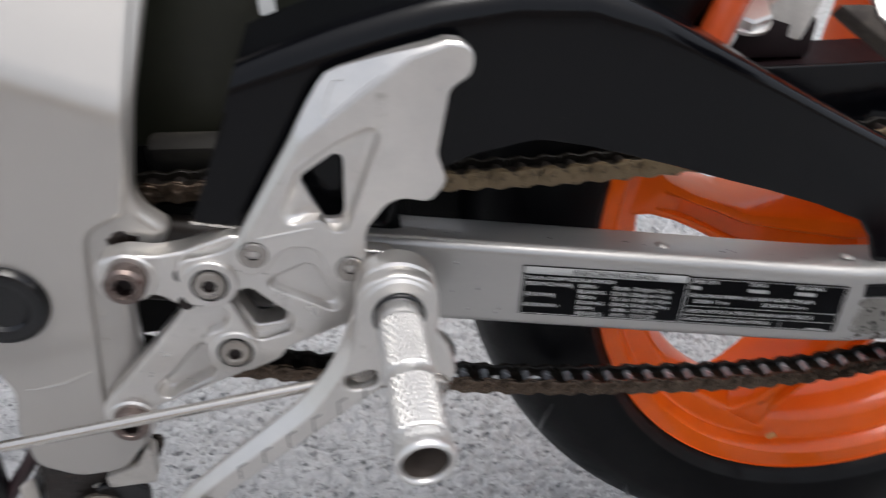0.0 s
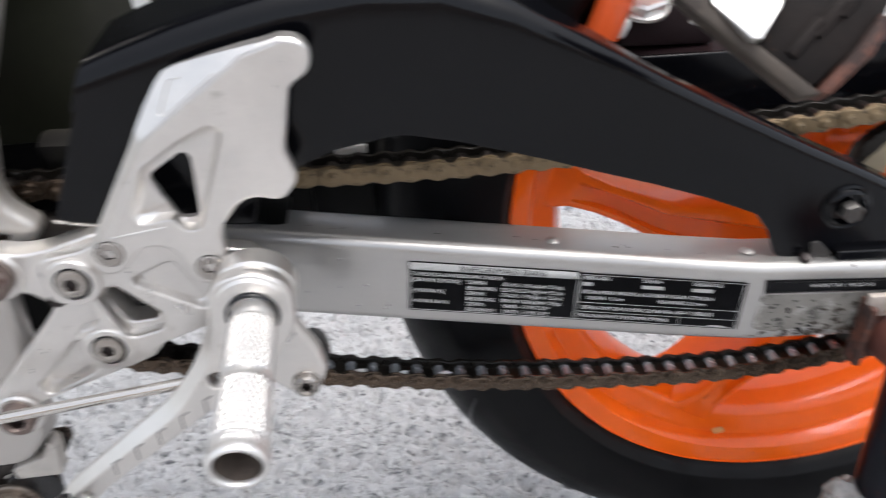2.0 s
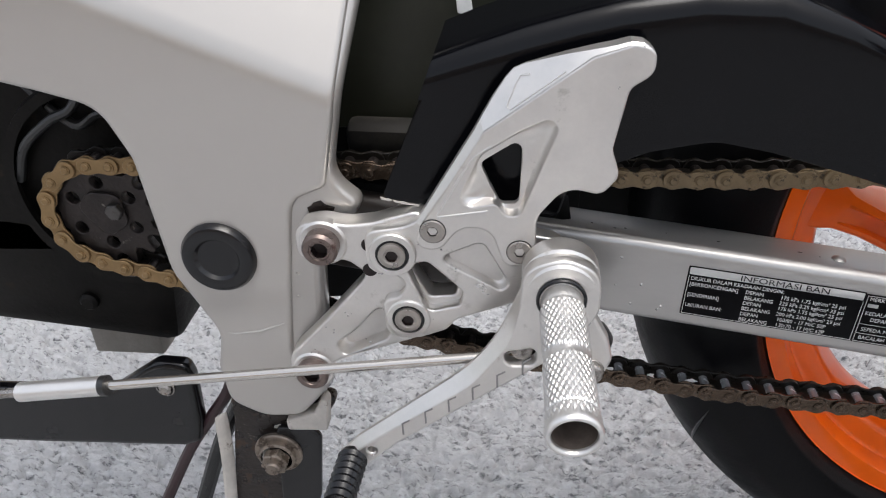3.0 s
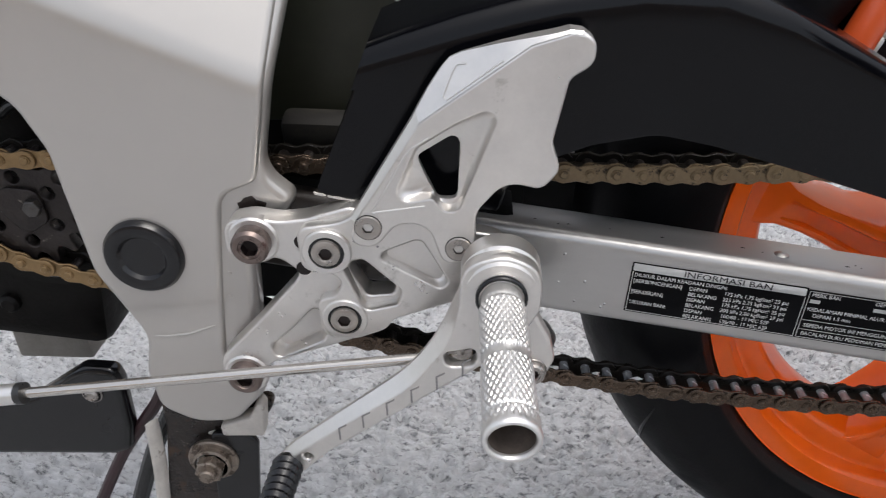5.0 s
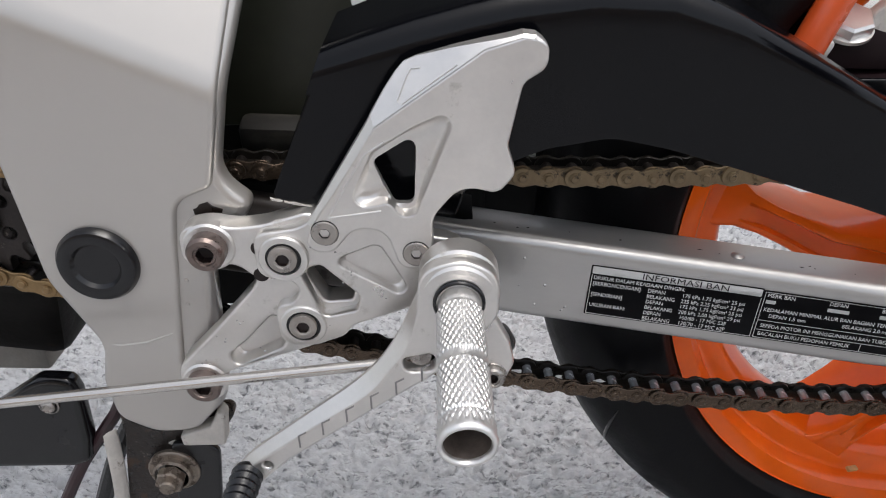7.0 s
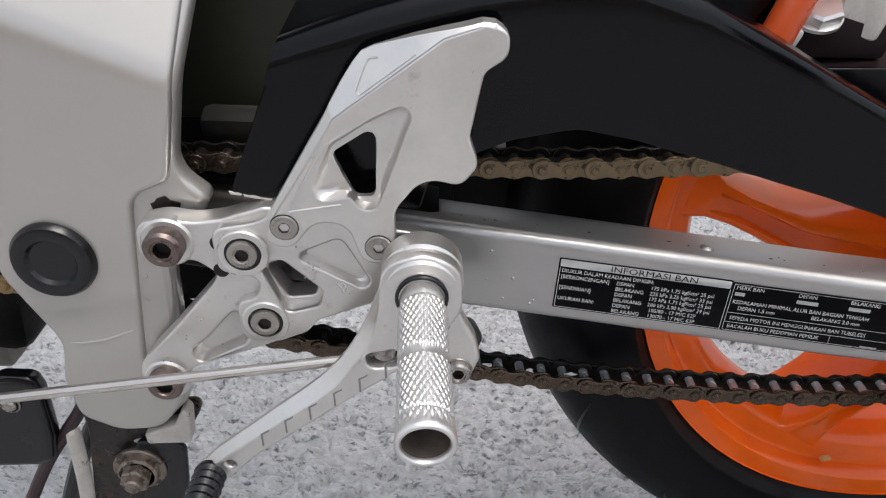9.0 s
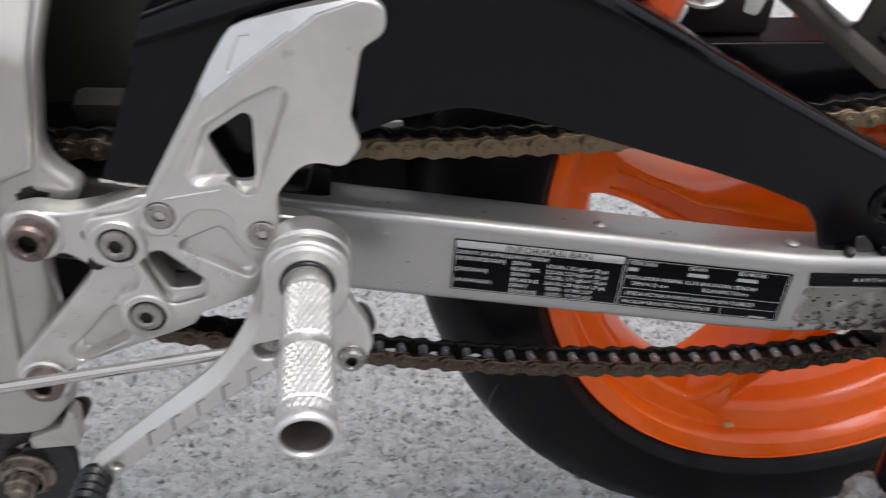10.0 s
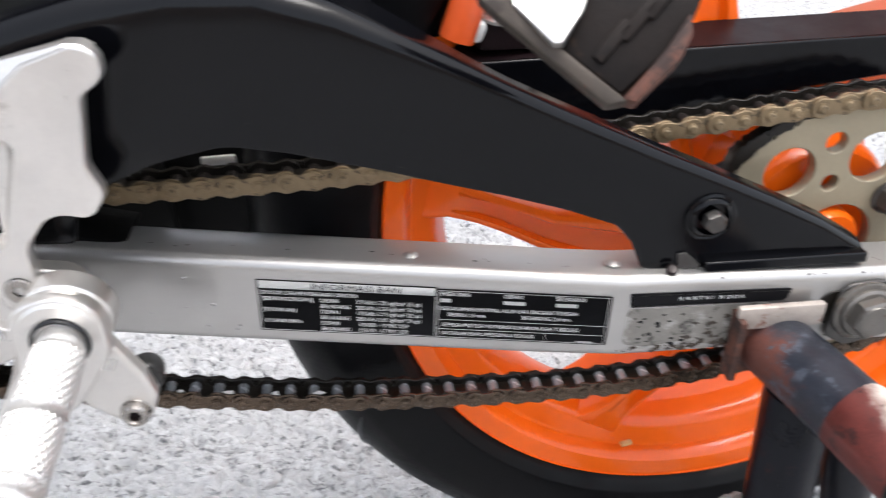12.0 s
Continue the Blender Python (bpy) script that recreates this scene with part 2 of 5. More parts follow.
def ring(x, z, r, n=20):
    return [Vector((x + r * math.cos(2 * math.pi * i / n), z + r * math.sin(2 * math.pi * i / n))) for i in range(n)]


def slab(loops, front, back, bevel=0.0008, res=1):
    """A flat piece in the x-z plane with holes, from y = front to y = back, with softened edges."""
    cu = bpy.data.curves.new("outline", "CURVE")
    cu.dimensions, cu.fill_mode = "2D", "BOTH"
    half = (back - front) / 2
    cu.extrude, cu.bevel_depth, cu.bevel_resolution, cu.offset = max(half - bevel, 1e-5), bevel, res, -bevel
    for loop in loops:
        sp = cu.splines.new("POLY")
        sp.points.add(len(loop) - 1)
        for pt, v in zip(sp.points, loop):
            pt.co = (v[0], v[1], 0, 1)
        sp.use_cyclic_u = True
    ob = new("outline", cu)
    me = bpy.data.meshes.new_from_object(ob.evaluated_get(bpy.context.evaluated_depsgraph_get()))
    bpy.data.objects.remove(ob)
    bpy.data.curves.remove(cu)
    me.transform(Matrix(((1, 0, 0, 0), (0, 0, -1, (front + back) / 2), (0, 1, 0, 0), (0, 0, 0, 1))))
    return me


def to_mesh(bm, smooth=True):
    bmesh.ops.recalc_face_normals(bm, faces=bm.faces)
    me = bpy.data.meshes.new("mesh")
    bm.to_mesh(me)
    bm.free()
    if smooth:
        me.polygons.foreach_set("use_smooth", [True] * len(me.polygons))
        me.set_sharp_from_angle(angle=radians(35))
    return me


def lathe(profile, centre, axis=(0, -1, 0), n=32, closed=False, squash=1.0):
    """Turns (radius, height) pairs about an axis through centre; height runs along the axis."""
    bm = bmesh.new()
    q = Vector(axis).to_track_quat("Z", "Y").to_matrix()
    rows = []
    for r, h in profile:
        if r < 1e-6:
            rows.append([bm.verts.new(Vector(centre) + q @ Vector((0, 0, h)))])
        else:
            rows.append([bm.verts.new(Vector(centre) + q @ Vector((r * math.cos(2 * math.pi * i / n), squash * r * math.sin(2 * math.pi * i / n), h))) for i in range(n)])
    for a, c in zip(rows, rows[1:] + ([rows[0]] if closed else [])):
        for i in range(n):
            j = (i + 1) % n
            if len(a) == 1 and len(c) == 1:
                continue
            if len(a) == 1:
                bm.faces.new((a[0], c[i], c[j]))
            elif len(c) == 1:
                bm.faces.new((a[i], c[0], a[j]))
            else:
                bm.faces.new((a[i], c[i], c[j], a[j]))
    return to_mesh(bm)


def tube(path, radius, n=14, caps=True, flat=1.0):
    """A round bar along a path; radius may be one number or one for each point."""
    pts = [Vector(p) for p in path]
    rad = radius if isinstance(radius, (list, tuple)) else [radius] * len(pts)
    bm = bmesh.new()
    rows, ref = [], None
    for i, p in enumerate(pts):
        d = (pts[min(i + 1, len(pts) - 1)] - pts[max(i - 1, 0)]).normalized()
        if ref is None:
            ref = d.orthogonal().normalized() if abs(d.z) > 0.95 else d.cross(Vector((0, 0, 1))).normalized()
        u = (ref - d * ref.dot(d)).normalized()
        ref, v = u, d.cross(u)
        rows.append([bm.verts.new(p + rad[i] * (u * math.cos(2 * math.pi * k / n) + v * flat * math.sin(2 * math.pi * k / n))) for k in range(n)])
    for a, c in zip(rows, rows[1:]):
        for k in range(n):
            bm.faces.new((a[k], a[(k + 1) % n], c[(k + 1) % n], c[k]))
    if caps:
        bm.faces.new(rows[0]), bm.faces.new(rows[-1])
    return to_mesh(bm)


def curve_points(ctrl, steps=8):
    """A smooth line through the given points."""
    p = [Vector(c) for c in ctrl]
    p = [2 * p[0] - p[1], *p, 2 * p[-1] - p[-2]]
    out = []
    for i in range(1, len(p) - 2):
        for s in range(steps):
            t = s / steps
            out.append(0.5 * (2 * p[i] + (p[i + 1] - p[i - 1]) * t + (2 * p[i - 1] - 5 * p[i] + 4 * p[i + 1] - p[i + 2]) * t * t
                              + (3 * p[i] - p[i - 1] - 3 * p[i + 1] + p[i + 2]) * t ** 3))
    return out + [p[-2]]


def box(centre, size, turn=(0, 0, 0), bevel=0.002, segs=2):
    bm = bmesh.new()
    bmesh.ops.create_cube(bm, size=1)
    bmesh.ops.scale(bm, vec=size, verts=bm.verts)
    if bevel:
        bmesh.ops.bevel(bm, geom=bm.edges[:], offset=bevel, segments=segs, profile=0.5, affect="EDGES")
    bmesh.ops.transform(bm, matrix=pose(*centre, *turn), verts=bm.verts)
    return to_mesh(bm)


def loft(sections, caps=True, closed=True):
    """Skins a list of equal-length loops of points."""
    bm = bmesh.new()
    rows = [[bm.verts.new(p) for p in s] for s in sections]
    n = len(rows[0])
    for a, c in zip(rows, rows[1:]):
        for k in range(n if closed else n - 1):
            bm.faces.new((a[k], a[(k + 1) % n], c[(k + 1) % n], c[k]))
    if caps:
        bm.faces.new(rows[0]), bm.faces.new(rows[-1])
    return to_mesh(bm)


def joined(*meshes):
    bm = bmesh.new()
    for me in meshes:
        bm.from_mesh(me)
    me = bpy.data.meshes.new("mesh")
    bm.to_mesh(me)
    bm.free()
    me.set_sharp_from_angle(angle=radians(35))
    return me


def slot(me, index):
    """Gives a whole mesh to one of its part's materials."""
    me.polygons.foreach_set("material_index", [index] * len(me.polygons))
    return me


def part(name, me, mat, parent=None, label=""):
    """One mesh object under a thing or a part."""
    if isinstance(me, bmesh.types.BMesh):
        me = to_mesh(me)
    if not me.materials:
        for m_ in mat if isinstance(mat, tuple) else (mat,):
            me.materials.append(m_)
    ob = new(name, me)
    ob.parent = parent
    return tagged(ob, label)


def hexagon(centre, across, height, axis=(0, -1, 0), turn=0.0):
    r = across / 2 / math.cos(math.pi / 6)
    me = lathe([(0, 0), (r, 0), (r, height * 0.85), (r * 0.88, height), (0, height)], (0, 0, 0), (0, 0, 1), 6)
    me.transform(Matrix.Translation(centre) @ Vector(axis).to_track_quat("Z", "Y").to_matrix().to_4x4() @ pose(0, 0, 0, 0, 0, turn))
    return me


def socket_screw(parent, centre, r, height, mat, washer=0.0, name="socket_screw", label=""):
    """A socket-head screw facing the near side, with its hexagon recess."""
    x, y, z = centre
    h = height
    head = lathe([(r, 0), (r, h * 0.8), (r * 0.86, h), (r * 0.60, h), (r * 0.56, h * 0.9), (r * 0.46, h * 0.88)], centre, n=24)
    key = slot(lathe([(r * 0.48, h * 0.88), (r * 0.46, h * 0.35), (0, h * 0.25)], centre, n=6), 1)
    meshes = [head, key]
    if washer:
        meshes.append(lathe([(washer, -0.001), (washer, 0.0006), (washer * 0.95, 0.001), (r * 0.9, 0.001)], centre, n=28))
    return part(name, joined(*meshes), (mat, KEY_BROWN), parent, label)


# ---- ground ----
def ground_mesh():
    out = [0.003 * (1.05 ** k - 1) / 0.05 for k in range(1, 88)]
    xs = [-60, -12] + [-0.74 - d for d in reversed(out)] + [-0.74 + 0.002 * i for i in range(860)] + [0.978 + d for d in out] + [12, 60]
    ys = [-60, -12] + [0.28 - d for d in reversed(out)] + [0.28 + 0.0015 * i for i in range(574)] + [1.14 + 0.004 * i for i in range(1, 190)] + [1.896 + d for d in out[2:]] + [14, 60]
    verts, faces, w = [], [], len(xs)
    for y in ys:
        for x in xs:
            z = 0.0
            fade = max(0.0, 1 - max(0, -0.74 - x, x - 0.978, 0.28 - y, y - 1.9) / 1.8)
            if fade:
                u, v = x + 0.009 * noise.noise((x * 40, y * 40, 3.1)), y + 0.009 * noise.noise((x * 40, y * 40, 9.7))
                broad = min(0.08, noise.noise((u * 56, v * 120, 0.3)))
                fine = min(0.06, noise.noise((u * 105 + 7, v * 215, 2.3)))
                z = fade * (0.018 * broad + 0.016 * fine + 0.0040 * noise.noise((x * 230, y * 360, 7.3)) + 0.003 * noise.noise((x * 18, y * 24, 5.0)) - 0.004)
            verts.append((x, y, z))
    for j in range(len(ys) - 1):
        for i in range(w - 1):
            a = j * w + i
            faces.append((a, a + 1, a + w + 1, a + w))
    me = bpy.data.meshes.new("ground")
    me.from_pydata(verts, [], faces)
    me.polygons.foreach_set("use_smooth", [True] * len(me.polygons))
    return me


ground = part("ground", ground_mesh(), ASPHALT)
tagged(ground, "rough weathered grey concrete ground with dark pits", "ground", kind="structure")

# unseen wall, added to hold back sky light on the near side
wall = part("wall_behind", box((0, -3.0, 0.6), (14, 0.2, 1.2), bevel=0), WALL)
tagged(wall, "unseen plain beige rendered wall, added to limit the front light", "wall", kind="structure")

# second unseen wall, added to block low sky light across the bike
far_wall = part("wall_far", box((0, 3.4, 0.9), (14, 0.2, 1.8), bevel=0), WALL)
tagged(far_wall, "unseen plain beige rendered wall, added to cut low light from behind", "wall", kind="structure")

# ---- the motorcycle ----
bike = new("motorcycle")
bike.location = (0.36, 0.408, 0.076)
bpy.context.view_layer.update()
tagged(bike, "motorcycle with orange wheel and silver swingarm on a rear stand", "motorcycle")
BIKE_INV = bike.matrix_world.inverted()


def fit(name, me, mat, label="", under=None):
    """A part of the motorcycle, or with under a piece of one of its parts, built in world metres."""
    ob = part(name, me, mat, under or bike, label)
    if under is None:
        ob.matrix_parent_inverse = BIKE_INV
    return ob


# swingarm: a rectangular alloy beam, flared outwards to the rear
def arm_face(x):
    return 0.2915 - 0.133 * (x - 0.069) if x < 0.235 else 0.2694


def arm_top(x):
    return 0.4330 - 0.105 * x if x < 0.21 else 0.41095 - 0.085 * (x - 0.21)


def arm_low(x):
    return 0.3862 - 0.101 * x + 0.035 * max(0, x - 0.2)


def arm_section(x, grow=0.0, w=0.030, r=0.0055):
    y, t, b = arm_face(x) - grow, arm_top(x) + grow, arm_low(x) - grow
    w += 2 * grow
    loop = []
    for cy, cz, a0 in ((y + r, t - r, 180), (y + w - r, t - r, 90), (y + w - r, b + r, 0), (y + r, b + r, -90)):
        for k in range(6):
            a = radians(a0 - 90 * k / 5)
            loop.append((x, cy + r * math.cos(a), cz + r * math.sin(a)))
    return loop


swingarm = fit("swingarm", loft([arm_section(x) for x in (-0.035, 0.0, 0.05, 0.10, 0.15, 0.19, 0.205, 0.22, 0.235, 0.26, 0.30, 0.34, 0.37, 0.400)]), ALLOY_DULL, "brushed silver alloy swingarm beam")

# front end in a darker colour than the rest of the arm
fit("arm_root", loft([arm_section(x) for x in (-0.16, -0.10, -0.0352)]), ARM_DARK, "dark front end of the arm", swingarm)


def cap_section(x, lean):
    return [(px + lean * (arm_top(x) - pz), py, pz) for px, py, pz in arm_section(x, 0.0012)]


fit("end_cap", loft([cap_section(0.3985, 0.10), cap_section(0.4015, 0.10)]), GLOSS_BLACK, "black plastic end cap", swingarm)
fit("adjuster_stud", tube([(0.40, 0.290, 0.3795), (0.452, 0.292, 0.3755)], 0.0034, 12), NUT_STEEL, "", swingarm)
for rx, rz in ((0.1395, 0.0), (0.232, 0.001), (0.262, -0.0005)):
    fit("rivet", lathe([(0.0034, 0), (0.0034, 0.0006), (0.002, 0.0014), (0, 0.0016)], (rx, arm_face(rx) + 0.0125, arm_top(rx) + rz - 0.0002), (0, 0, 1), 16), ALLOY_DULL, "", swingarm)


def speck(at, u, v, size, rng, lift):
    """A thin ragged fleck lying on a surface spanned by u and v."""
    n_ = u.cross(v).normalized()
    k, stretch_ = 9, rng.uniform(1.0, 2.6)
    loop = []
    for i in range(k):
        a = 2 * math.pi * i / k
        r = size * rng.uniform(0.45, 1.0)
        loop.append(at + u * (r * stretch_ * math.cos(a)) + v * (r * math.sin(a)))
    bm = bmesh.new()
    top = bm.verts.new(at + n_ * lift)
    ring_ = [bm.verts.new(p) for p in loop]
    for i in range(k):
        bm.faces.new((top, ring_[i], ring_[(i + 1) % k]))
    return to_mesh(bm)


def arm_specks():
    rng = random.Random(4)
    flecks = []
    along = Vector((1, 0, -0.1)).normalized()
    for _ in range(60):
        x = 0.396 - abs(rng.gauss(0, 0.05))
        where = rng.random()
        if where < 0.45:
            at, v = Vector((x, arm_face(x) + 0.0062 + rng.random() * 0.016, arm_top(x))), Vector((0, 1, 0))
        elif where < 0.8:
            at, v = Vector((x, arm_face(x) + 0.0017, arm_top(x) - 0.0015)), Vector((0, 0.7, 0.7))
        else:
            at, v = Vector((x, arm_face(x) - 0.0001, arm_low(x) + 0.0055 + rng.random() * 0.003)), Vector((0, 0, 1))
        flecks.append(speck(at, along, v, rng.uniform(0.0002, 0.0008), rng, 0.0002))
    for _ in range(14):
        x = rng.uniform(0.0, 0.24)
        flecks.append(speck(Vector((x, arm_face(x) + 0.0062 + rng.random() * 0.01, arm_top(x))), along, Vector((0, 1, 0)), rng.uniform(0.0003, 0.0008), rng, 0.0003))
    return joined(*flecks)


tagged(fit("grime_flecks", arm_specks(), GREASE_AND_FILL, "black grime flecks", swingarm), kind="stuff")


def arm_drops():
    rng = random.Random(9)
    drops = []
    for _ in range(7):
        x = rng.uniform(0.01, 0.063)
        z = arm_low(x) + 0.008 + rng.random() * 0.03
        r = rng.uniform(0.0004, 0.0010)
        drops.append(lathe([(r, 0), (r * 0.8, r * 0.35), (r * 0.4, r * 0.55), (0, r * 0.6)], (x, arm_face(x), z), n=10))
    return joined(*drops)


tagged(fit("water_drops", arm_drops(), WATER, "dried water drops", swingarm), kind="stuff")

# axle end with washer in its adjuster slot
AX = (0.3515, 0.2690, 0.3790)
# flat slab painted black for the dark inside of the slot
fit("adjuster_slot", slab([fillet([(AX[0] - 0.022, AX[2] - 0.0085, 0.008), (AX[0] + 0.0225, AX[2] - 0.0070, 0.003), (AX[0] + 0.0225, AX[2] + 0.0100, 0.003), (AX[0] - 0.022, AX[2] + 0.0110, 0.008)])], 0.2686, 0.270, 0.0003), GREASE_AND_FILL, "flat greasy black patch for the adjuster slot", swingarm)
adjuster = fit("adjuster_plate", slab([fillet([(AX[0] - 0.0175, AX[2] - 0.013, 0.008), (AX[0] - 0.004, AX[2] - 0.0215, 0.008), (AX[0] + 0.013, AX[2] - 0.0170, 0.006), (AX[0] + 0.0165, AX[2] + 0.004, 0.006), (AX[0] + 0.010, AX[2] + 0.0155, 0.008), (AX[0] - 0.012, AX[2] + 0.0150, 0.008)])], 0.2668, 0.2686, 0.0006), NUT_STEEL, "dull greasy adjuster plate")
fit("axle_washer", lathe([(0.0158, 0), (0.0158, 0.0020), (0.0148, 0.0026), (0.009, 0.0026)], (AX[0], 0.2666, AX[2]), n=36), AXLE_STEEL, "", adjuster)
fit("axle_bolt", joined(lathe([(0.0132, 0), (0.0132, 0.0014), (0.0120, 0.0024), (0.009, 0.0026)], (AX[0] + 0.0003, 0.2641, AX[2]), n=32), hexagon((AX[0] + 0.0003, 0.2622, AX[2]), 0.0192, 0.0062, turn=12), lathe([(0.0090, 0.0050), (0.0082, 0.0066), (0.0030, 0.0072), (0, 0.0072)], (AX[0] + 0.0003, 0.2622, AX[2]), n=28)), AXLE_STEEL, "worn steel axle bolt head")

# tyre information label
LU = Vector((0.1603, -0.0214, -0.0157)).normalized()
LV = Vector((-0.0022, 0, -0.0291)).normalized()
LN = LU.cross(LV).normalized()
if LN.y > 0:
    LN = -LN
LW, LH = 0.1622, 0.0290
LABEL_AT = Vector((0.0691, arm_face(0.0691), 0.4171))


def on_label(s, h, lift):
    return LABEL_AT + LU * s + LV * h + LN * lift


def label_slab(s0, h0, s1, h1, lift, r=0.0006):
    bm = bmesh.new()
    vs = [bm.verts.new(on_label(p.x, p.y, lift)) for p in fillet([(s0, h0, r), (s1, h0, r), (s1, h1, r), (s0, h1, r)], 3)]
    f = bm.faces.new(vs)
    bmesh.ops.solidify(bm, geom=[f], thickness=0.00015)
    return to_mesh(bm, False)


def label_text(body, s, h, size, lift=0.00045, wide=1.0):
    cu = bpy.data.curves.new("print", "FONT")
    cu.body, cu.size, cu.resolution_u = body, size, 2
    ob = new("print", cu)
    me = bpy.data.meshes.new_from_object(ob.evaluated_get(bpy.context.evaluated_depsgraph_get()))
    bpy.data.objects.remove(ob)
    bpy.data.curves.remove(cu)
    o = on_label(s, h, lift)
    me.transform(Matrix(((LU.x * wide, -LV.x, LN.x, o.x), (LU.y * wide, -LV.y, LN.y, o.y), (LU.z * wide, -LV.z, LN.z, o.z), (0, 0, 0, 1))))
    return me


tyre_label = fit("tyre_label", joined(label_slab(0, 0.0005, 0.0818, LH, 0.0002), label_slab(0.0818, 0.0012, LW, LH, 0.0002)), STICKER, "black sticker printed with tyre pressures")
fit("white_heading", label_slab(0.0008, 0.0011, 0.0812, 0.0052, 0.00035), PRINT, "", tyre_label)
ROWS_OF_TEXT = [("DIUKUR DALAM KEADAAN DINGIN:", 0.0018, 0.0083), ("[BERBONCENGAN]", 0.0018, 0.0116), ("[SENDIRIAN]", 0.0018, 0.0178), ("UKURAN BAN:", 0.0018, 0.0240),
                ("DEPAN", 0.0285, 0.0116), ("BELAKANG", 0.0285, 0.0148), ("DEPAN", 0.0285, 0.0179), ("BELAKANG", 0.0285, 0.0211), ("DEPAN", 0.0285, 0.0243), ("BELAKANG", 0.0285, 0.0275),
                ("175 kPa 1.75 kgf/cm\u00b2 25 psi", 0.0450, 0.0116), ("225 kPa 2.25 kgf/cm\u00b2 33 psi", 0.0450, 0.0148), ("175 kPa 1.75 kgf/cm\u00b2 25 psi", 0.0450, 0.0179), ("200 kPa 2.00 kgf/cm\u00b2 29 psi", 0.0450, 0.0211),
                ("100/80 - 17 M/C 52P", 0.0460, 0.0243), ("130/70 - 17 M/C 62P", 0.0460, 0.0275),
                ("MERK BAN", 0.0838, 0.0048), ("DEPAN", 0.1125, 0.0048), ("BELAKANG", 0.1365, 0.0048), ("KEDALAMAN MINIMAL ALUR BAN BAGIAN TENGAH", 0.0838, 0.0128),
                ("DEPAN 1.5 mm", 0.0870, 0.0162), ("BELAKANG 2.0 mm", 0.1215, 0.0162), ("SEPEDA MOTOR INI MENGGUNAKAN BAN TUBELESS", 0.0845, 0.0220), ("BACALAH BUKU PEDOMAN PEMILIK", 0.0845, 0.0268)]
prints = [label_text(b, s_, h_, 0.0030, wide=0.90) for b, s_, h_ in ROWS_OF_TEXT]
for s0, s1 in ((0.0838, 0.0885), (0.1125, 0.1225), (0.1365, 0.1465)):
    prints.append(label_slab(s0, 0.0064, s1, 0.0084, 0.0004, 0.0002))
prints.append(label_slab(0.148, 0.0272, 0.156, 0.0280, 0.0004, 0.0001))
for h_ in (0.0180, 0.0234):
    prints.append(label_slab(0.0830, h_, 0.1605, h_ + 0.0003, 0.0004, 0.0001))
for a_, b_, c_, d_ in ((0.0008, 0.0056, 0.0011, 0.0284), (0.0812, 0.0056, 0.0815, 0.0284), (0.0008, 0.0281, 0.0815, 0.0284), (0.0826, 0.0020, 0.0829, 0.0284), (0.1606, 0.0020, 0.1609, 0.0284),
                       (0.0826, 0.0020, 0.1609, 0.0023), (0.0826, 0.0281, 0.1609, 0.0284), (0.1330, 0.0240, 0.1333, 0.0281)):
    prints.append(label_slab(a_, b_, c_, d_, 0.0004, 0.00005))
fit("printed_text", joined(*prints), PRINT, "white printed lettering", tyre_label)
fit("heading_text", label_text("INFORMASI BAN", 0.0245, 0.0046, 0.0045, 0.0006, 1.25), STICKER, "", tyre_label)
# worn chain label further back
chain_label = fit("chain_label", slab([fillet([(0.2368, 0.4012, 0.0008), (0.3150, 0.3945, 0.0008), (0.3128, 0.3880, 0.003), (0.2960, 0.3890, 0.002), (0.2374, 0.3935, 0.0008)])], 0.2689, 0.2693, 0.0001), STICKER, "torn black chain label")
LABEL_AT = Vector((0.2368, 0.2689, 0.4012))
LU, LV, LN = Vector((0.996, 0, -0.086)), Vector((-0.086, 0, -0.996)), Vector((0, -1, 0))
fit("printed_text", joined(label_text("R A N T A I   R O D A", 0.0235, 0.0043, 0.0030, 0.0003, 1.12), label_slab(0.0012, 0.0009, 0.0772, 0.0011, 0.0003, 0.00005), label_slab(0.0012, 0.0011, 0.0014, 0.0068, 0.0003, 0.00005), label_slab(0.0770, 0.0011, 0.0772, 0.0046, 0.0003, 0.00005), label_slab(0.0014, 0.0066, 0.0400, 0.0068, 0.0003, 0.00005)), PRINT, "", chain_label)
fit("label_residue", slab([fillet([(0.2362, 0.3925, 0.003), (0.262, 0.3905, 0.004), (0.293, 0.3885, 0.002), (0.310, 0.3870, 0.004), (0.300, 0.380, 0.004), (0.291, 0.3745, 0.003), (0.283, 0.3655, 0.003), (0.262, 0.3705, 0.003), (0.246, 0.3695, 0.004), (0.2345, 0.3725, 0.003)])], 0.2690, 0.2695, 0.0001), RESIDUE, "grimy torn sticker residue", chain_label)


def grease_spots():
    rng = random.Random(31)
    out = []
    for _ in range(38):
        x = 0.288 - abs(rng.gauss(0, 0.013))
        z = rng.uniform(0.3640, 0.3860) - 0.25 * (0.288 - x) + 0.1 * (0.288 - x) * rng.random()
        out.append(speck(Vector((x, 0.2688, max(z, arm_low(x) + 0.004))), Vector((1, 0, -0.09)).normalized(), Vector((0, 0, 1)), rng.uniform(0.0004, 0.0016), rng, 0.0003))
    for _ in range(26):
        x = rng.uniform(0.230, 0.272)
        out.append(speck(Vector((x, 0.2690, arm_low(x) + rng.uniform(0.0045, 0.0070))), Vector((1, 0, -0.09)).normalized(), Vector((0, 0, 1)), rng.uniform(0.0004, 0.0013), rng, 0.0003))
    return joined(*out)


tagged(fit("grease_smear", grease_spots(), BAR_GREY, "dark greasy smear", swingarm), kind="stuff")


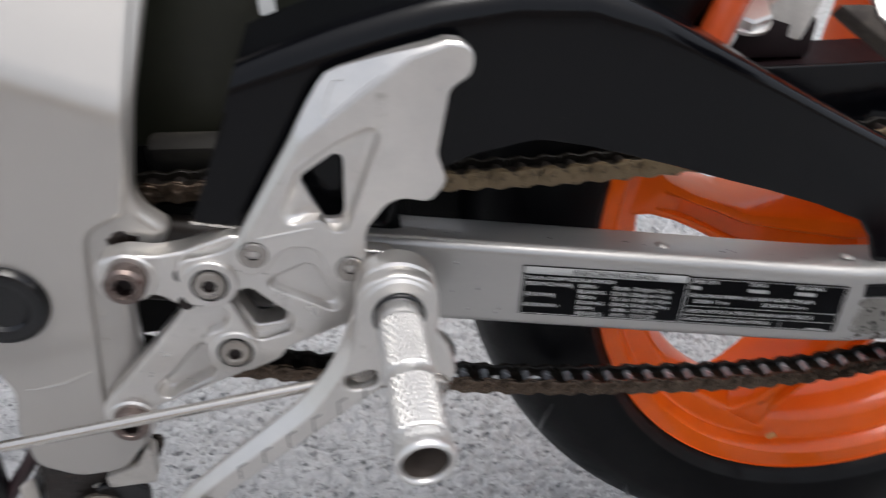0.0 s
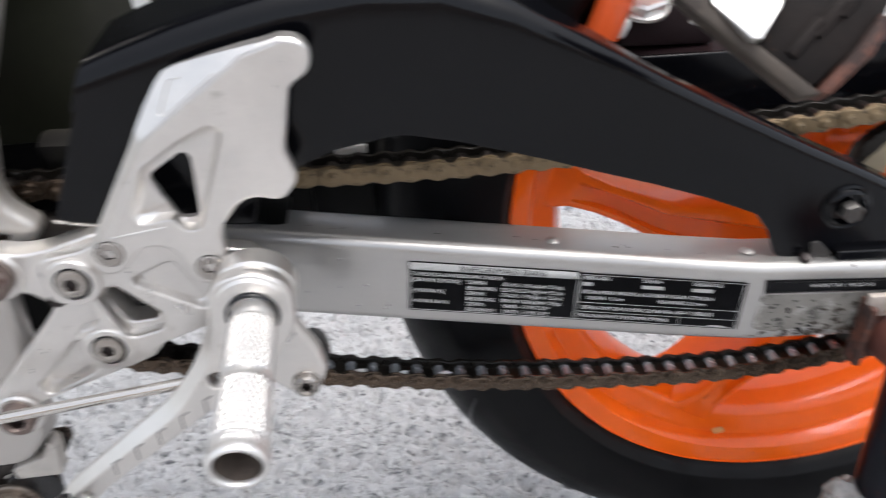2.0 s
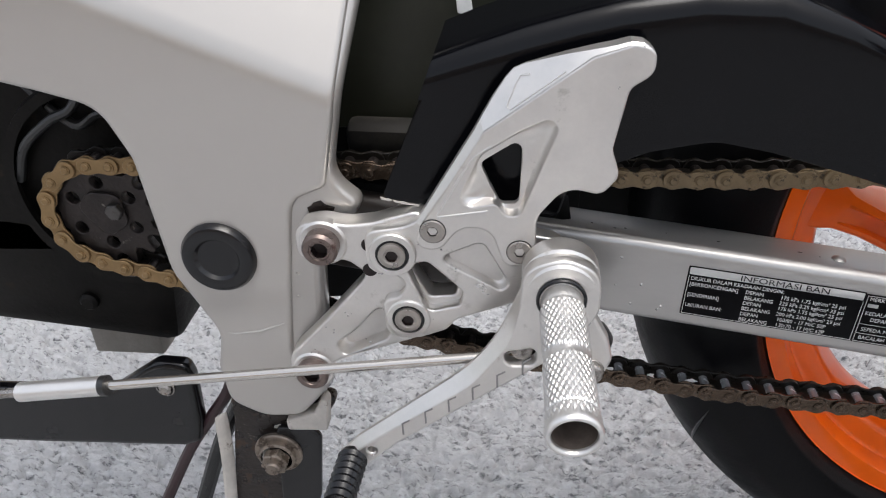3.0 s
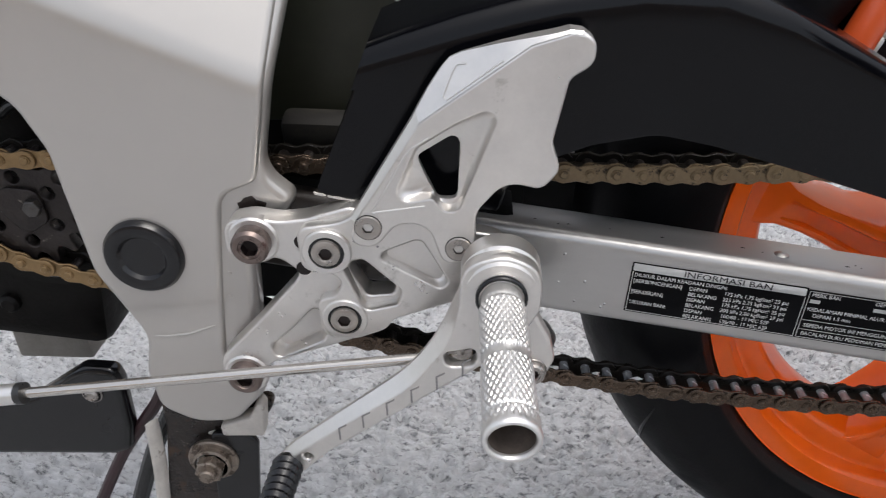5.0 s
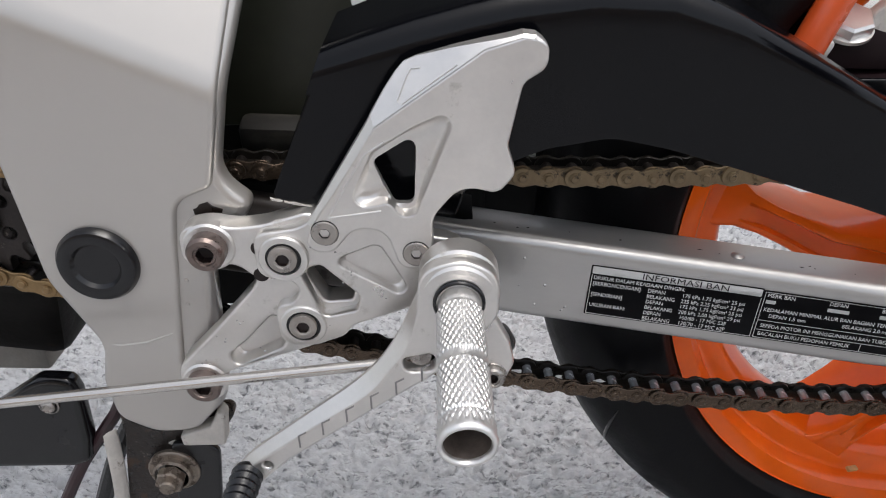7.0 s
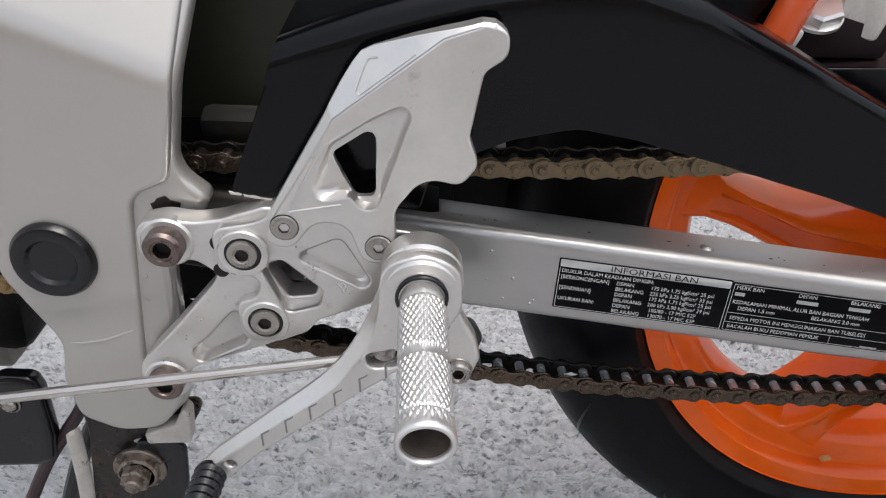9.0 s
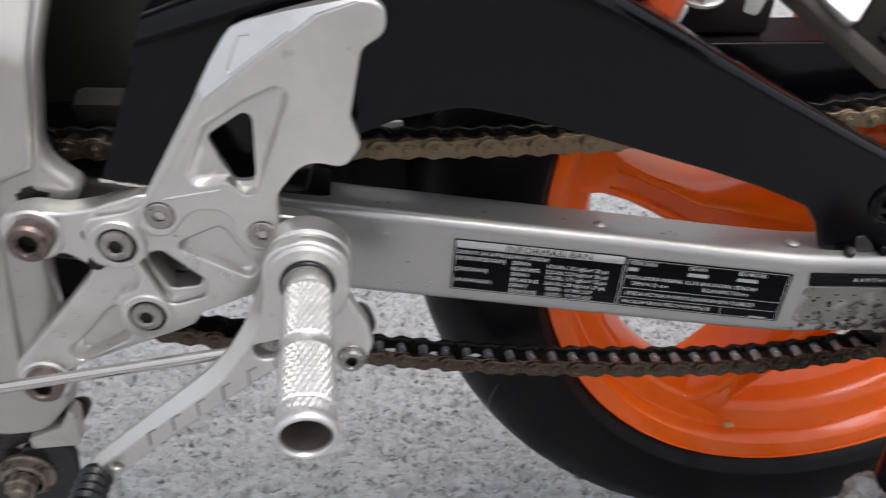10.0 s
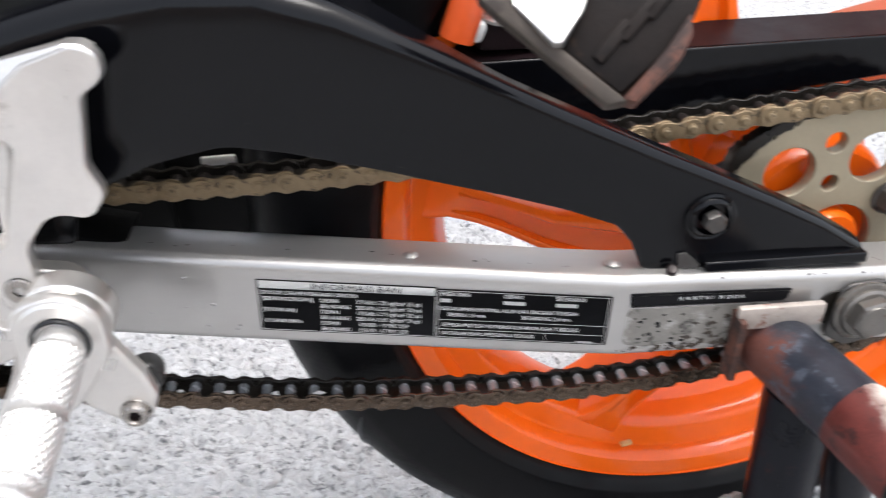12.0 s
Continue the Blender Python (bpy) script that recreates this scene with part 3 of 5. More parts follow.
def residue_flecks():
    rng = random.Random(21)
    out = []
    for _ in range(20):
        x = rng.uniform(0.238, 0.265)
        z = rng.uniform(0.3715, 0.391) - 0.09 * (x - 0.238)
        out.append(speck(Vector((x, 0.2689, z)), Vector((1, 0, -0.09)).normalized(), Vector((0, 0, 1)), rng.uniform(0.0004, 0.0014), rng, 0.0002))
    return joined(*out)


tagged(fit("residue_flecks", residue_flecks(), STICKER, "black sticker flecks", chain_label), kind="stuff")

# frame pivot plate
FRAME = [(-0.30, 0.66), (-0.072, 0.66), (-0.0865, 0.545, 0.03), (-0.1035, 0.466, 0.02), (-0.0895, 0.4535, 0.006), (-0.094, 0.4455, 0.005),
         (-0.112, 0.440, 0.01), (-0.118, 0.36, 0.01), (-0.122, 0.333, 0.012), (-0.139, 0.313, 0.018), (-0.1625, 0.3115, 0.02),
         (-0.1815, 0.325, 0.012), (-0.1825, 0.352, 0.02), (-0.1765, 0.376, 0.02), (-0.195, 0.415, 0.03), (-0.2, 0.479, 0.02),
         (-0.2105, 0.503, 0.02), (-0.235, 0.511, 0.02), (-0.30, 0.528)]


PANEL = [(-0.2985, 0.6585), (-0.079, 0.6585), (-0.0905, 0.545, 0.05), (-0.0985, 0.497, 0.04), (-0.1060, 0.4630, 0.006), (-0.1235, 0.4560, 0.012), (-0.1270, 0.436, 0.03),
         (-0.1315, 0.405, 0.05), (-0.1365, 0.366, 0.012), (-0.1345, 0.3530, 0.006), (-0.1215, 0.3470, 0.006), (-0.1235, 0.3345, 0.012), (-0.1395, 0.3145, 0.018), (-0.1620, 0.3130, 0.02),
         (-0.1800, 0.3255, 0.012), (-0.1810, 0.352, 0.02), (-0.1750, 0.376, 0.02), (-0.1935, 0.415, 0.03), (-0.1985, 0.479, 0.02), (-0.2090, 0.5045, 0.02), (-0.235, 0.5125, 0.02), (-0.2985, 0.530)]


def bent(me):
    """Leans the plate back above a slanting line and tucks its lower end in, with clean folds."""
    bm = bmesh.new()
    bm.from_mesh(me)
    way = Vector((0.45, 0, 1)).normalized()
    for k in range(9):
        bmesh.ops.bisect_plane(bm, geom=bm.verts[:] + bm.edges[:] + bm.faces[:], plane_co=(-0.1776, 0, 0.536 + 0.002 * k), plane_no=way)
    for k in range(8):
        bmesh.ops.bisect_plane(bm, geom=bm.verts[:] + bm.edges[:] + bm.faces[:], plane_co=(0, 0, 0.372 - 0.008 * k), plane_no=(0, 0, 1))
    for v in bm.verts:
        d = v.co.z - (0.536 - 0.45 * (v.co.x + 0.1776))
        if d > 0:
            v.co.y += 19.25 * d * d if d < 0.016 else 0.004928 + 0.616 * (d - 0.016)
        if v.co.z < 0.372:
            v.co.y += 1.2 * (0.372 - v.co.z) ** 2
    return to_mesh(bm)


frame_plate = fit("frame_plate", joined(bent(slab([fillet(FRAME)], 0.2868, 0.3010, 0.0050, 4)), bent(slab([fillet(PANEL)], 0.2838, 0.290, 0.0026, 4))), FRAME_PAINT, "silver painted frame pivot plate")
for wz, wx in ((0.4385, -0.1235), (0.4290, -0.1248), (0.4130, -0.1270), (0.3990, -0.1290)):
    fit("weld_bead", lathe([(0.0013, -0.0005), (0.0010, 0.0005), (0, 0.0008)], (wx, 0.2868, wz), n=10), FRAME_PAINT, "", frame_plate)
fit("crease", tube([(-0.174, 0.2844, 0.3770), (-0.165, 0.2838, 0.3765), (-0.152, 0.2836, 0.3785), (-0.1385, 0.2838, 0.3835)], [0.0003, 0.0006, 0.0007, 0.0004], 6), FRAME_PAINT, "", frame_plate)
fit("pivot_cap", lathe([(0.0195, -0.001), (0.0195, 0.002), (0.0180, 0.0042), (0.0155, 0.0050), (0.0120, 0.0042), (0.0105, 0.0024), (0, 0.0024)], (-0.1655, 0.2840, 0.4250), n=40), GLOSS_BLACK, "round black plastic pivot cap")
fit("torn_gasket", slab([[Vector((-0.1168, 0.4515)), Vector((-0.1150, 0.4522)), Vector((-0.1135, 0.4540)), Vector((-0.1095, 0.4552)), Vector((-0.1075, 0.4530)), Vector((-0.1030, 0.4515)), Vector((-0.1045, 0.4475)), Vector((-0.1130, 0.4440)), Vector((-0.1145, 0.4470)), Vector((-0.1160, 0.4480))]], 0.2862, 0.2872, 0.0002), BROWN_GRIME, "torn brown gasket", frame_plate)

# chain guard: an outer leaf and a rounded top flange
GUARD = [(-0.0780, 0.4604, 0.003), (-0.0530, 0.5165, 0.002), (0.0284, 0.5330, 0.05), (0.0945, 0.5345, 0.05), (0.125, 0.5195, 0.05),
         (0.180, 0.4915), (0.246, 0.461), (0.293, 0.433), (0.345, 0.402, 0.004), (0.3530, 0.3965, 0.003), (0.266, 0.4020, 0.004), (0.2440, 0.4085, 0.004), (0.2385, 0.4225, 0.006),
         (0.2310, 0.4325, 0.01), (0.2060, 0.4436, 0.06), (0.1803, 0.4530, 0.06), (0.1584, 0.4602, 0.06), (0.1312, 0.4696, 0.05), (0.0945, 0.4812, 0.04), (0.0700, 0.4868, 0.03), (0.0430, 0.4822, 0.03), (0.0225, 0.4745, 0.015), (0.0078, 0.4630, 0.008), (0.0037, 0.4505, 0.003), (-0.0120, 0.4522), (-0.0589, 0.4568)]


def guard_flange():
    top = [(-0.0502, 0.5262), (-0.0351, 0.5318), (-0.0122, 0.5383), (0.0103, 0.5438), (0.0284, 0.5475), (0.06, 0.5510), (0.0900, 0.5490), (0.1180, 0.5375), (0.1417, 0.5245), (0.1617, 0.5135), (0.1817, 0.5020), (0.2031, 0.4903), (0.2501, 0.4655), (0.2770, 0.4520), (0.3035, 0.4382), (0.3300, 0.4235), (0.3520, 0.4085)]
    sections = []
    for x, z in top:
        w = 0.034 if x < 0.08 else 0.034 - 0.030 * min(1, (x - 0.08) / 0.09)
        r, loop = 0.0125 - 0.006 * min(1, max(0, (x - 0.09) / 0.09)), [(x, 0.2777, z - 0.0065 - 0.012)]
        for k in range(9):
            a = radians(180 - 90 * k / 8)
            loop.append((x, 0.2777 + r + r * math.cos(a), z - r + r * math.sin(a)))
        loop.append((x, 0.278 + r + w, z + 0.12 * w))
        loop.append((x, 0.278 + r + w, z + 0.12 * w - 0.0024))
        for k in range(6):
            a = radians(90 + 90 * k / 5)
            loop.append((x, 0.278 + r + (r - 0.0024) * math.cos(a), z - r + (r - 0.0024) * math.sin(a)))
        loop.append((x, 0.2801, z - 0.0065 - 0.012))
        lean = 0.40 * max(0.0, 1 - (x + 0.0502) / 0.03)
        sections.append([(px + lean * (pz - 0.5262), py, pz) for px, py, pz in loop])
    return loft(sections)


guard = fit("chain_guard", joined(slab([fillet(GUARD)], 0.278, 0.2812, 0.0010), guard_flange()), BLACK_PLASTIC, "matt black plastic chain guard")
fit("guard_foot", slab([fillet([(0.2725, 0.4105, 0.001), (0.3520, 0.4065, 0.001), (0.3525, 0.4010, 0.001), (0.2735, 0.4052, 0.001)])], 0.2735, 0.292, 0.0008), BLACK_PLASTIC, "", guard)
fit("scuffed_edge", joined(slab([[Vector((-0.0783, 0.4614)), Vector((-0.0758, 0.4604)), Vector((-0.0745, 0.4606)), Vector((-0.0728, 0.4596)), Vector((-0.0735, 0.4592)), Vector((-0.0778, 0.4600))]], 0.2774, 0.2785, 0.0001), slab([[Vector((-0.0722, 0.4597)), Vector((-0.0700, 0.4589)), Vector((-0.0680, 0.4590)), Vector((-0.0640, 0.4577)), Vector((-0.0600, 0.4572)), Vector((-0.0602, 0.4568)), Vector((-0.0660, 0.4574)), Vector((-0.0720, 0.4588))]], 0.2774, 0.2785, 0.0001)), DIRTY_WHITE, "scuffed pale edge", guard)
fit("guard_bolt", joined(slot(lathe([(0.0118, 0), (0.0118, 0.0012), (0.0105, 0.0018), (0.0098, 0.0014), (0.0092, 0.0022), (0.0078, 0.0028)], (0.2735, 0.278, 0.4325), n=32), 1), hexagon((0.2735, 0.2755, 0.4325), 0.0088, 0.0052, turn=20)), (NUT_STEEL, BLACK_PLASTIC), "dull steel hexagon flange bolt", guard)
fit("foot_screw", lathe([(0.0027, 0), (0.0027, 0.001), (0.0020, 0.0018), (0.0010, 0.0016), (0, 0.0016)], (0.2572, 0.2745, 0.4082), (0, -0.6, 0.8), 16), KEY_BROWN, "small dark screw", guard)
fit("guard_tab", slab([fillet([(0.2600, 0.4150, 0.001), (0.2640, 0.4155, 0.001), (0.2720, 0.4075, 0.002), (0.2700, 0.4055, 0.001), (0.2610, 0.4075, 0.001)])], 0.2768, 0.2778, 0.0003), NUT_STEEL, "dull bare metal tab", guard)


def guard_dust():
    rng = random.Random(12)
    out = []
    for _ in range(16):
        x = rng.uniform(-0.05, 0.32)
        low, high = (0.487, 0.515) if x < 0.1 else (0.474 - 0.33 * (x - 0.12), 0.505 - 0.52 * (x - 0.13))
        out.append(speck(Vector((x, 0.2779, rng.uniform(low, high))), Vector((1, 0, 0)), Vector((0, 0, 1)), rng.uniform(0.00010, 0.00022), rng, 0.0001))
    for _ in range(14):
        x = rng.uniform(0.285, 0.350)
        out.append(speck(Vector((x, 0.2835, 0.4395 - 0.585 * (x - 0.293) - 0.0002)), Vector((0.86, 0, -0.5)), Vector((0, 1, 0)), rng.uniform(0.0003, 0.0008), rng, 0.0004))
    return joined(*out)


tagged(fit("dust_specks", guard_dust(), BAR_GREY, "pale dust and scuffs", guard), kind="stuff")

# inner guard over the chain's back, with its glossy top
INNER = [(0.150, 0.4905, 0.002), (0.36, 0.4868, 0.1), (0.56, 0.4820, 0.002), (0.56, 0.4745), (0.455, 0.4705, 0.05), (0.351, 0.4625, 0.1), (0.262, 0.4500, 0.01), (0.215, 0.4620, 0.02), (0.150, 0.478, 0.005)]
inner_guard = fit("inner_guard", slab([fillet(INNER)], 0.3430, 0.3460, 0.0010), BLACK_PLASTIC, "black inner chain guard with a glossy top")
fit("top_strip", loft([[(x, 0.3445, z), (x, 0.372, z + 0.004), (x, 0.372, z + 0.0015), (x, 0.3445, z - 0.0025)] for x, z in ((0.152, 0.4905), (0.30, 0.4882), (0.43, 0.4855), (0.56, 0.4820))]), MAROON, "dark maroon glossy top", inner_guard)

# rear wheel
WX, WY, WZ = 0.3610, 0.408, 0.3825
rim_profile = [(0.228, 0.045), (0.2275, 0.0435), (0.222, 0.043), (0.2165, 0.0415), (0.2140, 0.038), (0.2115, 0.031), (0.2085, 0.0290), (0.199, 0.0270), (0.1955, 0.0245), (0.1935, 0.019), (0.1880, 0.010), (0.1865, 0.0),
               (0.188, -0.010), (0.1935, -0.019), (0.199, -0.027), (0.2115, -0.031), (0.2165, -0.0415), (0.228, -0.045), (0.226, -0.038), (0.216, -0.034), (0.206, -0.02), (0.2, 0.0),
               (0.206, 0.02), (0.2175, 0.034), (0.226, 0.038)]
wheel = fit("rear_wheel", lathe(rim_profile, (WX, WY, WZ), n=160, closed=True), ORANGE, "glossy orange cast alloy rear wheel")
tyre_profile = [(0.2255, 0.0395), (0.2300, 0.0465), (0.2315, 0.0500), (0.2330, 0.0510), (0.2345, 0.0540), (0.2365, 0.0555)]
for k in range(1, 24):
    a = radians(80 - 160 * k / 24)
    tyre_profile.append((0.243 + 0.0565 * max(0.0, math.cos(a)) ** 0.8, 0.0625 * math.sin(a)))
tyre_profile += [(0.2345, -0.054), (0.2300, -0.0465), (0.2255, -0.0395), (0.221, 0.0)]
tyre = fit("tyre", lathe(tyre_profile, (WX, WY, WZ), n=160, closed=True), RUBBER, "black rubber tyre", wheel)
fit("rim_chip", box((0.2935, 0.3718, 0.1890), (0.010, 0.004, 0.003), (20, 18, 20), 0.0008), CHIP, "small tan chip on the rim", wheel)
for k in range(16):
    sipe = []
    for q in range(7):
        a, turn_ = radians(64 - 6 * q), radians(22.5 * k + 1.6 * q)
        r_, h_ = 0.243 + 0.0565 * math.cos(a) ** 0.8 + 0.0002, 0.0625 * math.sin(a)
        sipe.append((WX + r_ * math.cos(turn_), WY - h_, WZ + r_ * math.sin(turn_)))
    fit("tread_groove", tube(sipe, [0.0004, 0.0012, 0.0015, 0.0015, 0.0015, 0.0012, 0.0004], 6), GLOSS_BLACK, "", tyre)
fit("hub", lathe([(0, 0.096), (0.016, 0.096), (0.018, 0.093), (0.0185, 0.08), (0.045, 0.078), (0.05, 0.07), (0.05, 0.05), (0.058, 0.040), (0.066, 0.03), (0.066, 0.015), (0.05, 0.0), (0.06, -0.02), (0.05, -0.04), (0, -0.04)], (WX + 0.003, WY, WZ + 0.003), n=40), ORANGE, "", wheel)


def spoke_mesh(turn):
    """A swept cast spoke with raised borders, its face recessed between them."""
    line = ((-0.204, 0.029, 0.030, 0.026), (-0.197, 0.026, 0.019, 0.028), (-0.184, 0.0205, 0.0125, 0.030), (-0.168, 0.0128, 0.0108, 0.031), (-0.152, 0.0050, 0.0114, 0.032), (-0.1295, -0.0071, 0.0130, 0.034), (-0.095, -0.018, 0.0200, 0.038), (-0.060, -0.026, 0.0230, 0.044), (-0.030, -0.028, 0.0230, 0.048))
    spin = Matrix.Rotation(turn, 2)
    sections = []
    for i, (x, z, w, d) in enumerate(line):
        along = (Vector(line[min(i + 1, len(line) - 1)][:2]) - Vector(line[max(i - 1, 0)][:2])).normalized()
        side = Vector((-along.y, along.x))
        dip = 0.0 if i < 3 else 0.005
        loop = []
        for u, v in ((-1, -d + 0.004), (-0.88, -d + 0.001), (-0.76, -d), (-0.58, -d), (-0.46, -d + dip), (0.30, -d + dip), (0.48, -d), (0.72, -d), (0.88, -d + 0.001), (1, -d + 0.005), (1.02, 0.016), (0.8, 0.024), (-0.8, 0.024), (-1.02, 0.016)):
            p = spin @ (Vector((x, z)) + side * (u * w))
            loop.append((WX + p.x, WY + v, WZ + p.y))
        sections.append(loop)
    return loft(sections)


for spoke_at in range(5):
    fit("spoke", spoke_mesh(radians(72 * spoke_at)), ORANGE, "", wheel)

# the wheel stands a little askew to the frame
TRUE_UP, TRUE_ACROSS = Vector((0, -0.0244, 1)).normalized(), Vector((1, 0.0673, 0)).normalized()
ASKEW = Matrix((TRUE_ACROSS, TRUE_UP.cross(TRUE_ACROSS), TRUE_ACROSS.cross(TRUE_UP.cross(TRUE_ACROSS)))).transposed().to_4x4()
ASKEW = Matrix.Translation((0.3520, 0.4122, 0.3842)) @ ASKEW @ Matrix.Translation((-WX, -WY, -WZ))
for ob in [wheel] + list(wheel.children) + list(tyre.children):
    ob.data.transform(ASKEW)

# rear sprocket
SX, SZ, SR, CHAIN_Y = 0.3645, 0.3858, 0.0789, 0.3225


def sprocket_loops(cx, cz, r, teeth, phase=0.0):
    loop = []
    for i in range(teeth):
        for da, rr in ((-0.5, r - 0.0045), (-0.28, r - 0.003), (-0.1, r + 0.0030), (0.1, r + 0.0030), (0.28, r - 0.003)):
            a = 2 * math.pi * (i + da) / teeth + phase
            loop.append(Vector((cx + rr * math.cos(a), cz + rr * math.sin(a))))
    return loop


holes = [ring(SX, SZ, 0.0205, 28)]
for k in range(7):
    a = radians(121 + 360 / 7 * k)
    holes.append(ring(SX - 0.005 + 0.0515 * math.cos(a), SZ - 0.002 + 0.0515 * math.sin(a), 0.0135, 24))
    a = radians(94.5 + 360 / 7 * k)
    holes.append(ring(SX - 0.005 + 0.0585 * math.cos(a), SZ - 0.002 + 0.0585 * math.sin(a), 0.0056, 16))
holes.append(ring(SX + 0.035 * math.cos(radians(104)), SZ + 0.035 * math.sin(radians(104)), 0.0045, 14))
rear_sprocket = fit("rear_sprocket", slab([sprocket_loops(SX, SZ, SR, 39)] + holes, CHAIN_Y - 0.0035, CHAIN_Y + 0.0035, 0.0006), SPROCKET, "brassy steel rear sprocket with round holes")


def grime_loop(base, spread, seed, n=240):
    out = []
    for i in range(n):
        a = 2 * math.pi * i / n
        p = Vector((math.cos(a), math.sin(a), 0))
        r = base + spread * (noise.noise(p * 9 + Vector((seed, 0, 0))) + 0.8 * noise.noise(p * 34 + Vector((0, seed, 0))))
        out.append(Vector((SX + r * math.cos(a), SZ + r * math.sin(a))))
    return out


fit("greasy_teeth", slab([grime_loop(SR + 0.0032, 0.0020, 3.0), grime_loop(0.0755, 0.0022, 8.0)], CHAIN_Y - 0.0039, CHAIN_Y + 0.0039, 0.0004), GREASE_AND_FILL, "ragged black grease on the teeth", rear_sprocket)
for deg in (38, -34, -106, 182):
    nx, nz = SX - 0.003 + 0.0365 * math.cos(radians(deg)), SZ + 0.0365 * math.sin(radians(deg))
    fit("sprocket_nut", joined(hexagon((nx, CHAIN_Y - 0.0035, nz), 0.0140, 0.0095, turn=15), lathe([(0.0092, 0), (0.0092, 0.0016), (0.0075, 0.0022)], (nx, CHAIN_Y - 0.0035, nz), n=24),
                               lathe([(0.0042, 0.006), (0.0042, 0.0150), (0.0034, 0.0158), (0, 0.0158)], (nx, CHAIN_Y - 0.0035, nz), n=16)), NUT_STEEL, "", rear_sprocket)
FX, FZ, FR = -0.2425, 0.4315, 0.0305
holes = [ring(FX + 0.0185 * math.cos(radians(30 + 60 * k)), FZ + 0.0185 * math.sin(radians(30 + 60 * k)), 0.0038, 12) for k in range(6)]
front_sprocket = fit("front_sprocket", slab([sprocket_loops(FX, FZ, FR, 15)] + holes, CHAIN_Y - 0.0035, CHAIN_Y + 0.0035, 0.0006), OILY_SPROCKET, "dark oily front sprocket")
fit("lock_plate", slab([fillet([(FX - 0.014, FZ + 0.005, 0.006), (FX - 0.005, FZ + 0.014, 0.006), (FX + 0.012, FZ + 0.012, 0.006), (FX + 0.014, FZ - 0.006, 0.006), (FX, FZ - 0.014, 0.006)])], CHAIN_Y - 0.006, CHAIN_Y - 0.0036, 0.0005), OILY_SPROCKET, "", front_sprocket)
fit("lock_bolt", hexagon((FX + 0.0085, CHAIN_Y - 0.006, FZ + 0.003), 0.0085, 0.004), NUT_STEEL, "", front_sprocket)


# drive chain, link by link
def chain_path():
    top_a, bot_a = radians(97), radians(-104)
    upper = [(FX + FR * math.cos(top_a), FZ + FR * math.sin(top_a)), (-0.086, 0.4572), (0.085, 0.4510), (0.20, 0.4535), (0.27, 0.4587), (SX + SR * math.cos(top_a), SZ + SR * math.sin(top_a))]
    lower = [(SX + SR * math.cos(bot_a), SZ + SR * math.sin(bot_a)), (0.245, 0.3020), (0.117, 0.3122), (0.008, 0.3313), (-0.11, 0.3600), (FX + FR * math.cos(radians(-109)), FZ + FR * math.sin(radians(-109)))]
    pts = [Vector((p[0], p[1])) for p in curve_points([(*p, 0) for p in upper], 30)]
    pts += [Vector((SX + SR * math.cos(a), SZ + SR * math.sin(a))) for a in np.linspace(top_a, bot_a, 80)[1:-1]]
    pts += [Vector((p[0], p[1])) for p in curve_points([(*p, 0) for p in lower], 30)]
    pts += [Vector((FX + FR * math.cos(a), FZ + FR * math.sin(a))) for a in np.linspace(radians(-109), top_a - 2 * math.pi, 50)[1:]]
    return pts


def chain_pins():
    pts = chain_path()
    lengths = [0.0]
    for a, c in zip(pts, pts[1:]):
        lengths.append(lengths[-1] + (c - a).length)
    count = 2 * round(lengths[-1] / 0.0127 / 2)
    step = lengths[-1] / count
    return [Vector((np.interp(i * step + 0.004, lengths, [p.x for p in pts]), np.interp(i * step + 0.004, lengths, [p.y for p in pts]))) for i in range(count)], step


PINS, PITCH = chain_pins()


def link_outline(h, n=8, waist=0.74):
    loop = []
    for cx, a0 in ((PITCH, -90), (0, 90)):
        for k in range(n + 1):
            a = radians(a0 + 180 * k / n)
            loop.append(Vector((cx + h * math.cos(a), h * math.sin(a))))
        loop.append(Vector((PITCH / 2, h * waist if cx else -h * waist)))
    return loop


def link_mesh(outer):
    a, c = (0.0072, 0.0086) if outer else (0.0055, 0.0070)
    h = 0.0051 if outer else 0.0056
    shapes = [slab([link_outline(h)], -c, -a, 0.0003, 0), slot(slab([link_outline(h + 0.0002, 8, 0.72)], a - 0.0006, c, 0.0003, 0), 2)]
    # added black sheet hides what would show between the rollers
    shapes.append(slot(box((PITCH / 2, 0, 0), (PITCH, 0.0106, 0.0016), bevel=0), 2))
    for x in (0, PITCH):
        if outer:
            shapes.append(lathe([(0.0022, -0.0095), (0.0022, 0.0095), (0.0016, 0.0100), (0, 0.0100)], (x, 0, 0), n=10))
            shapes.append(lathe([(0.0030, 0.0085), (0.0029, 0.0091), (0.0021, 0.0092)], (x, 0, 0), n=10))
        else:
            # thinned so that each pale roller reads as a narrow glint
            shapes.append(slot(lathe([(0.0029, -0.0052), (0.0029, 0.0052)], (x, 0, 0), n=16), 1))
    return joined(*shapes)


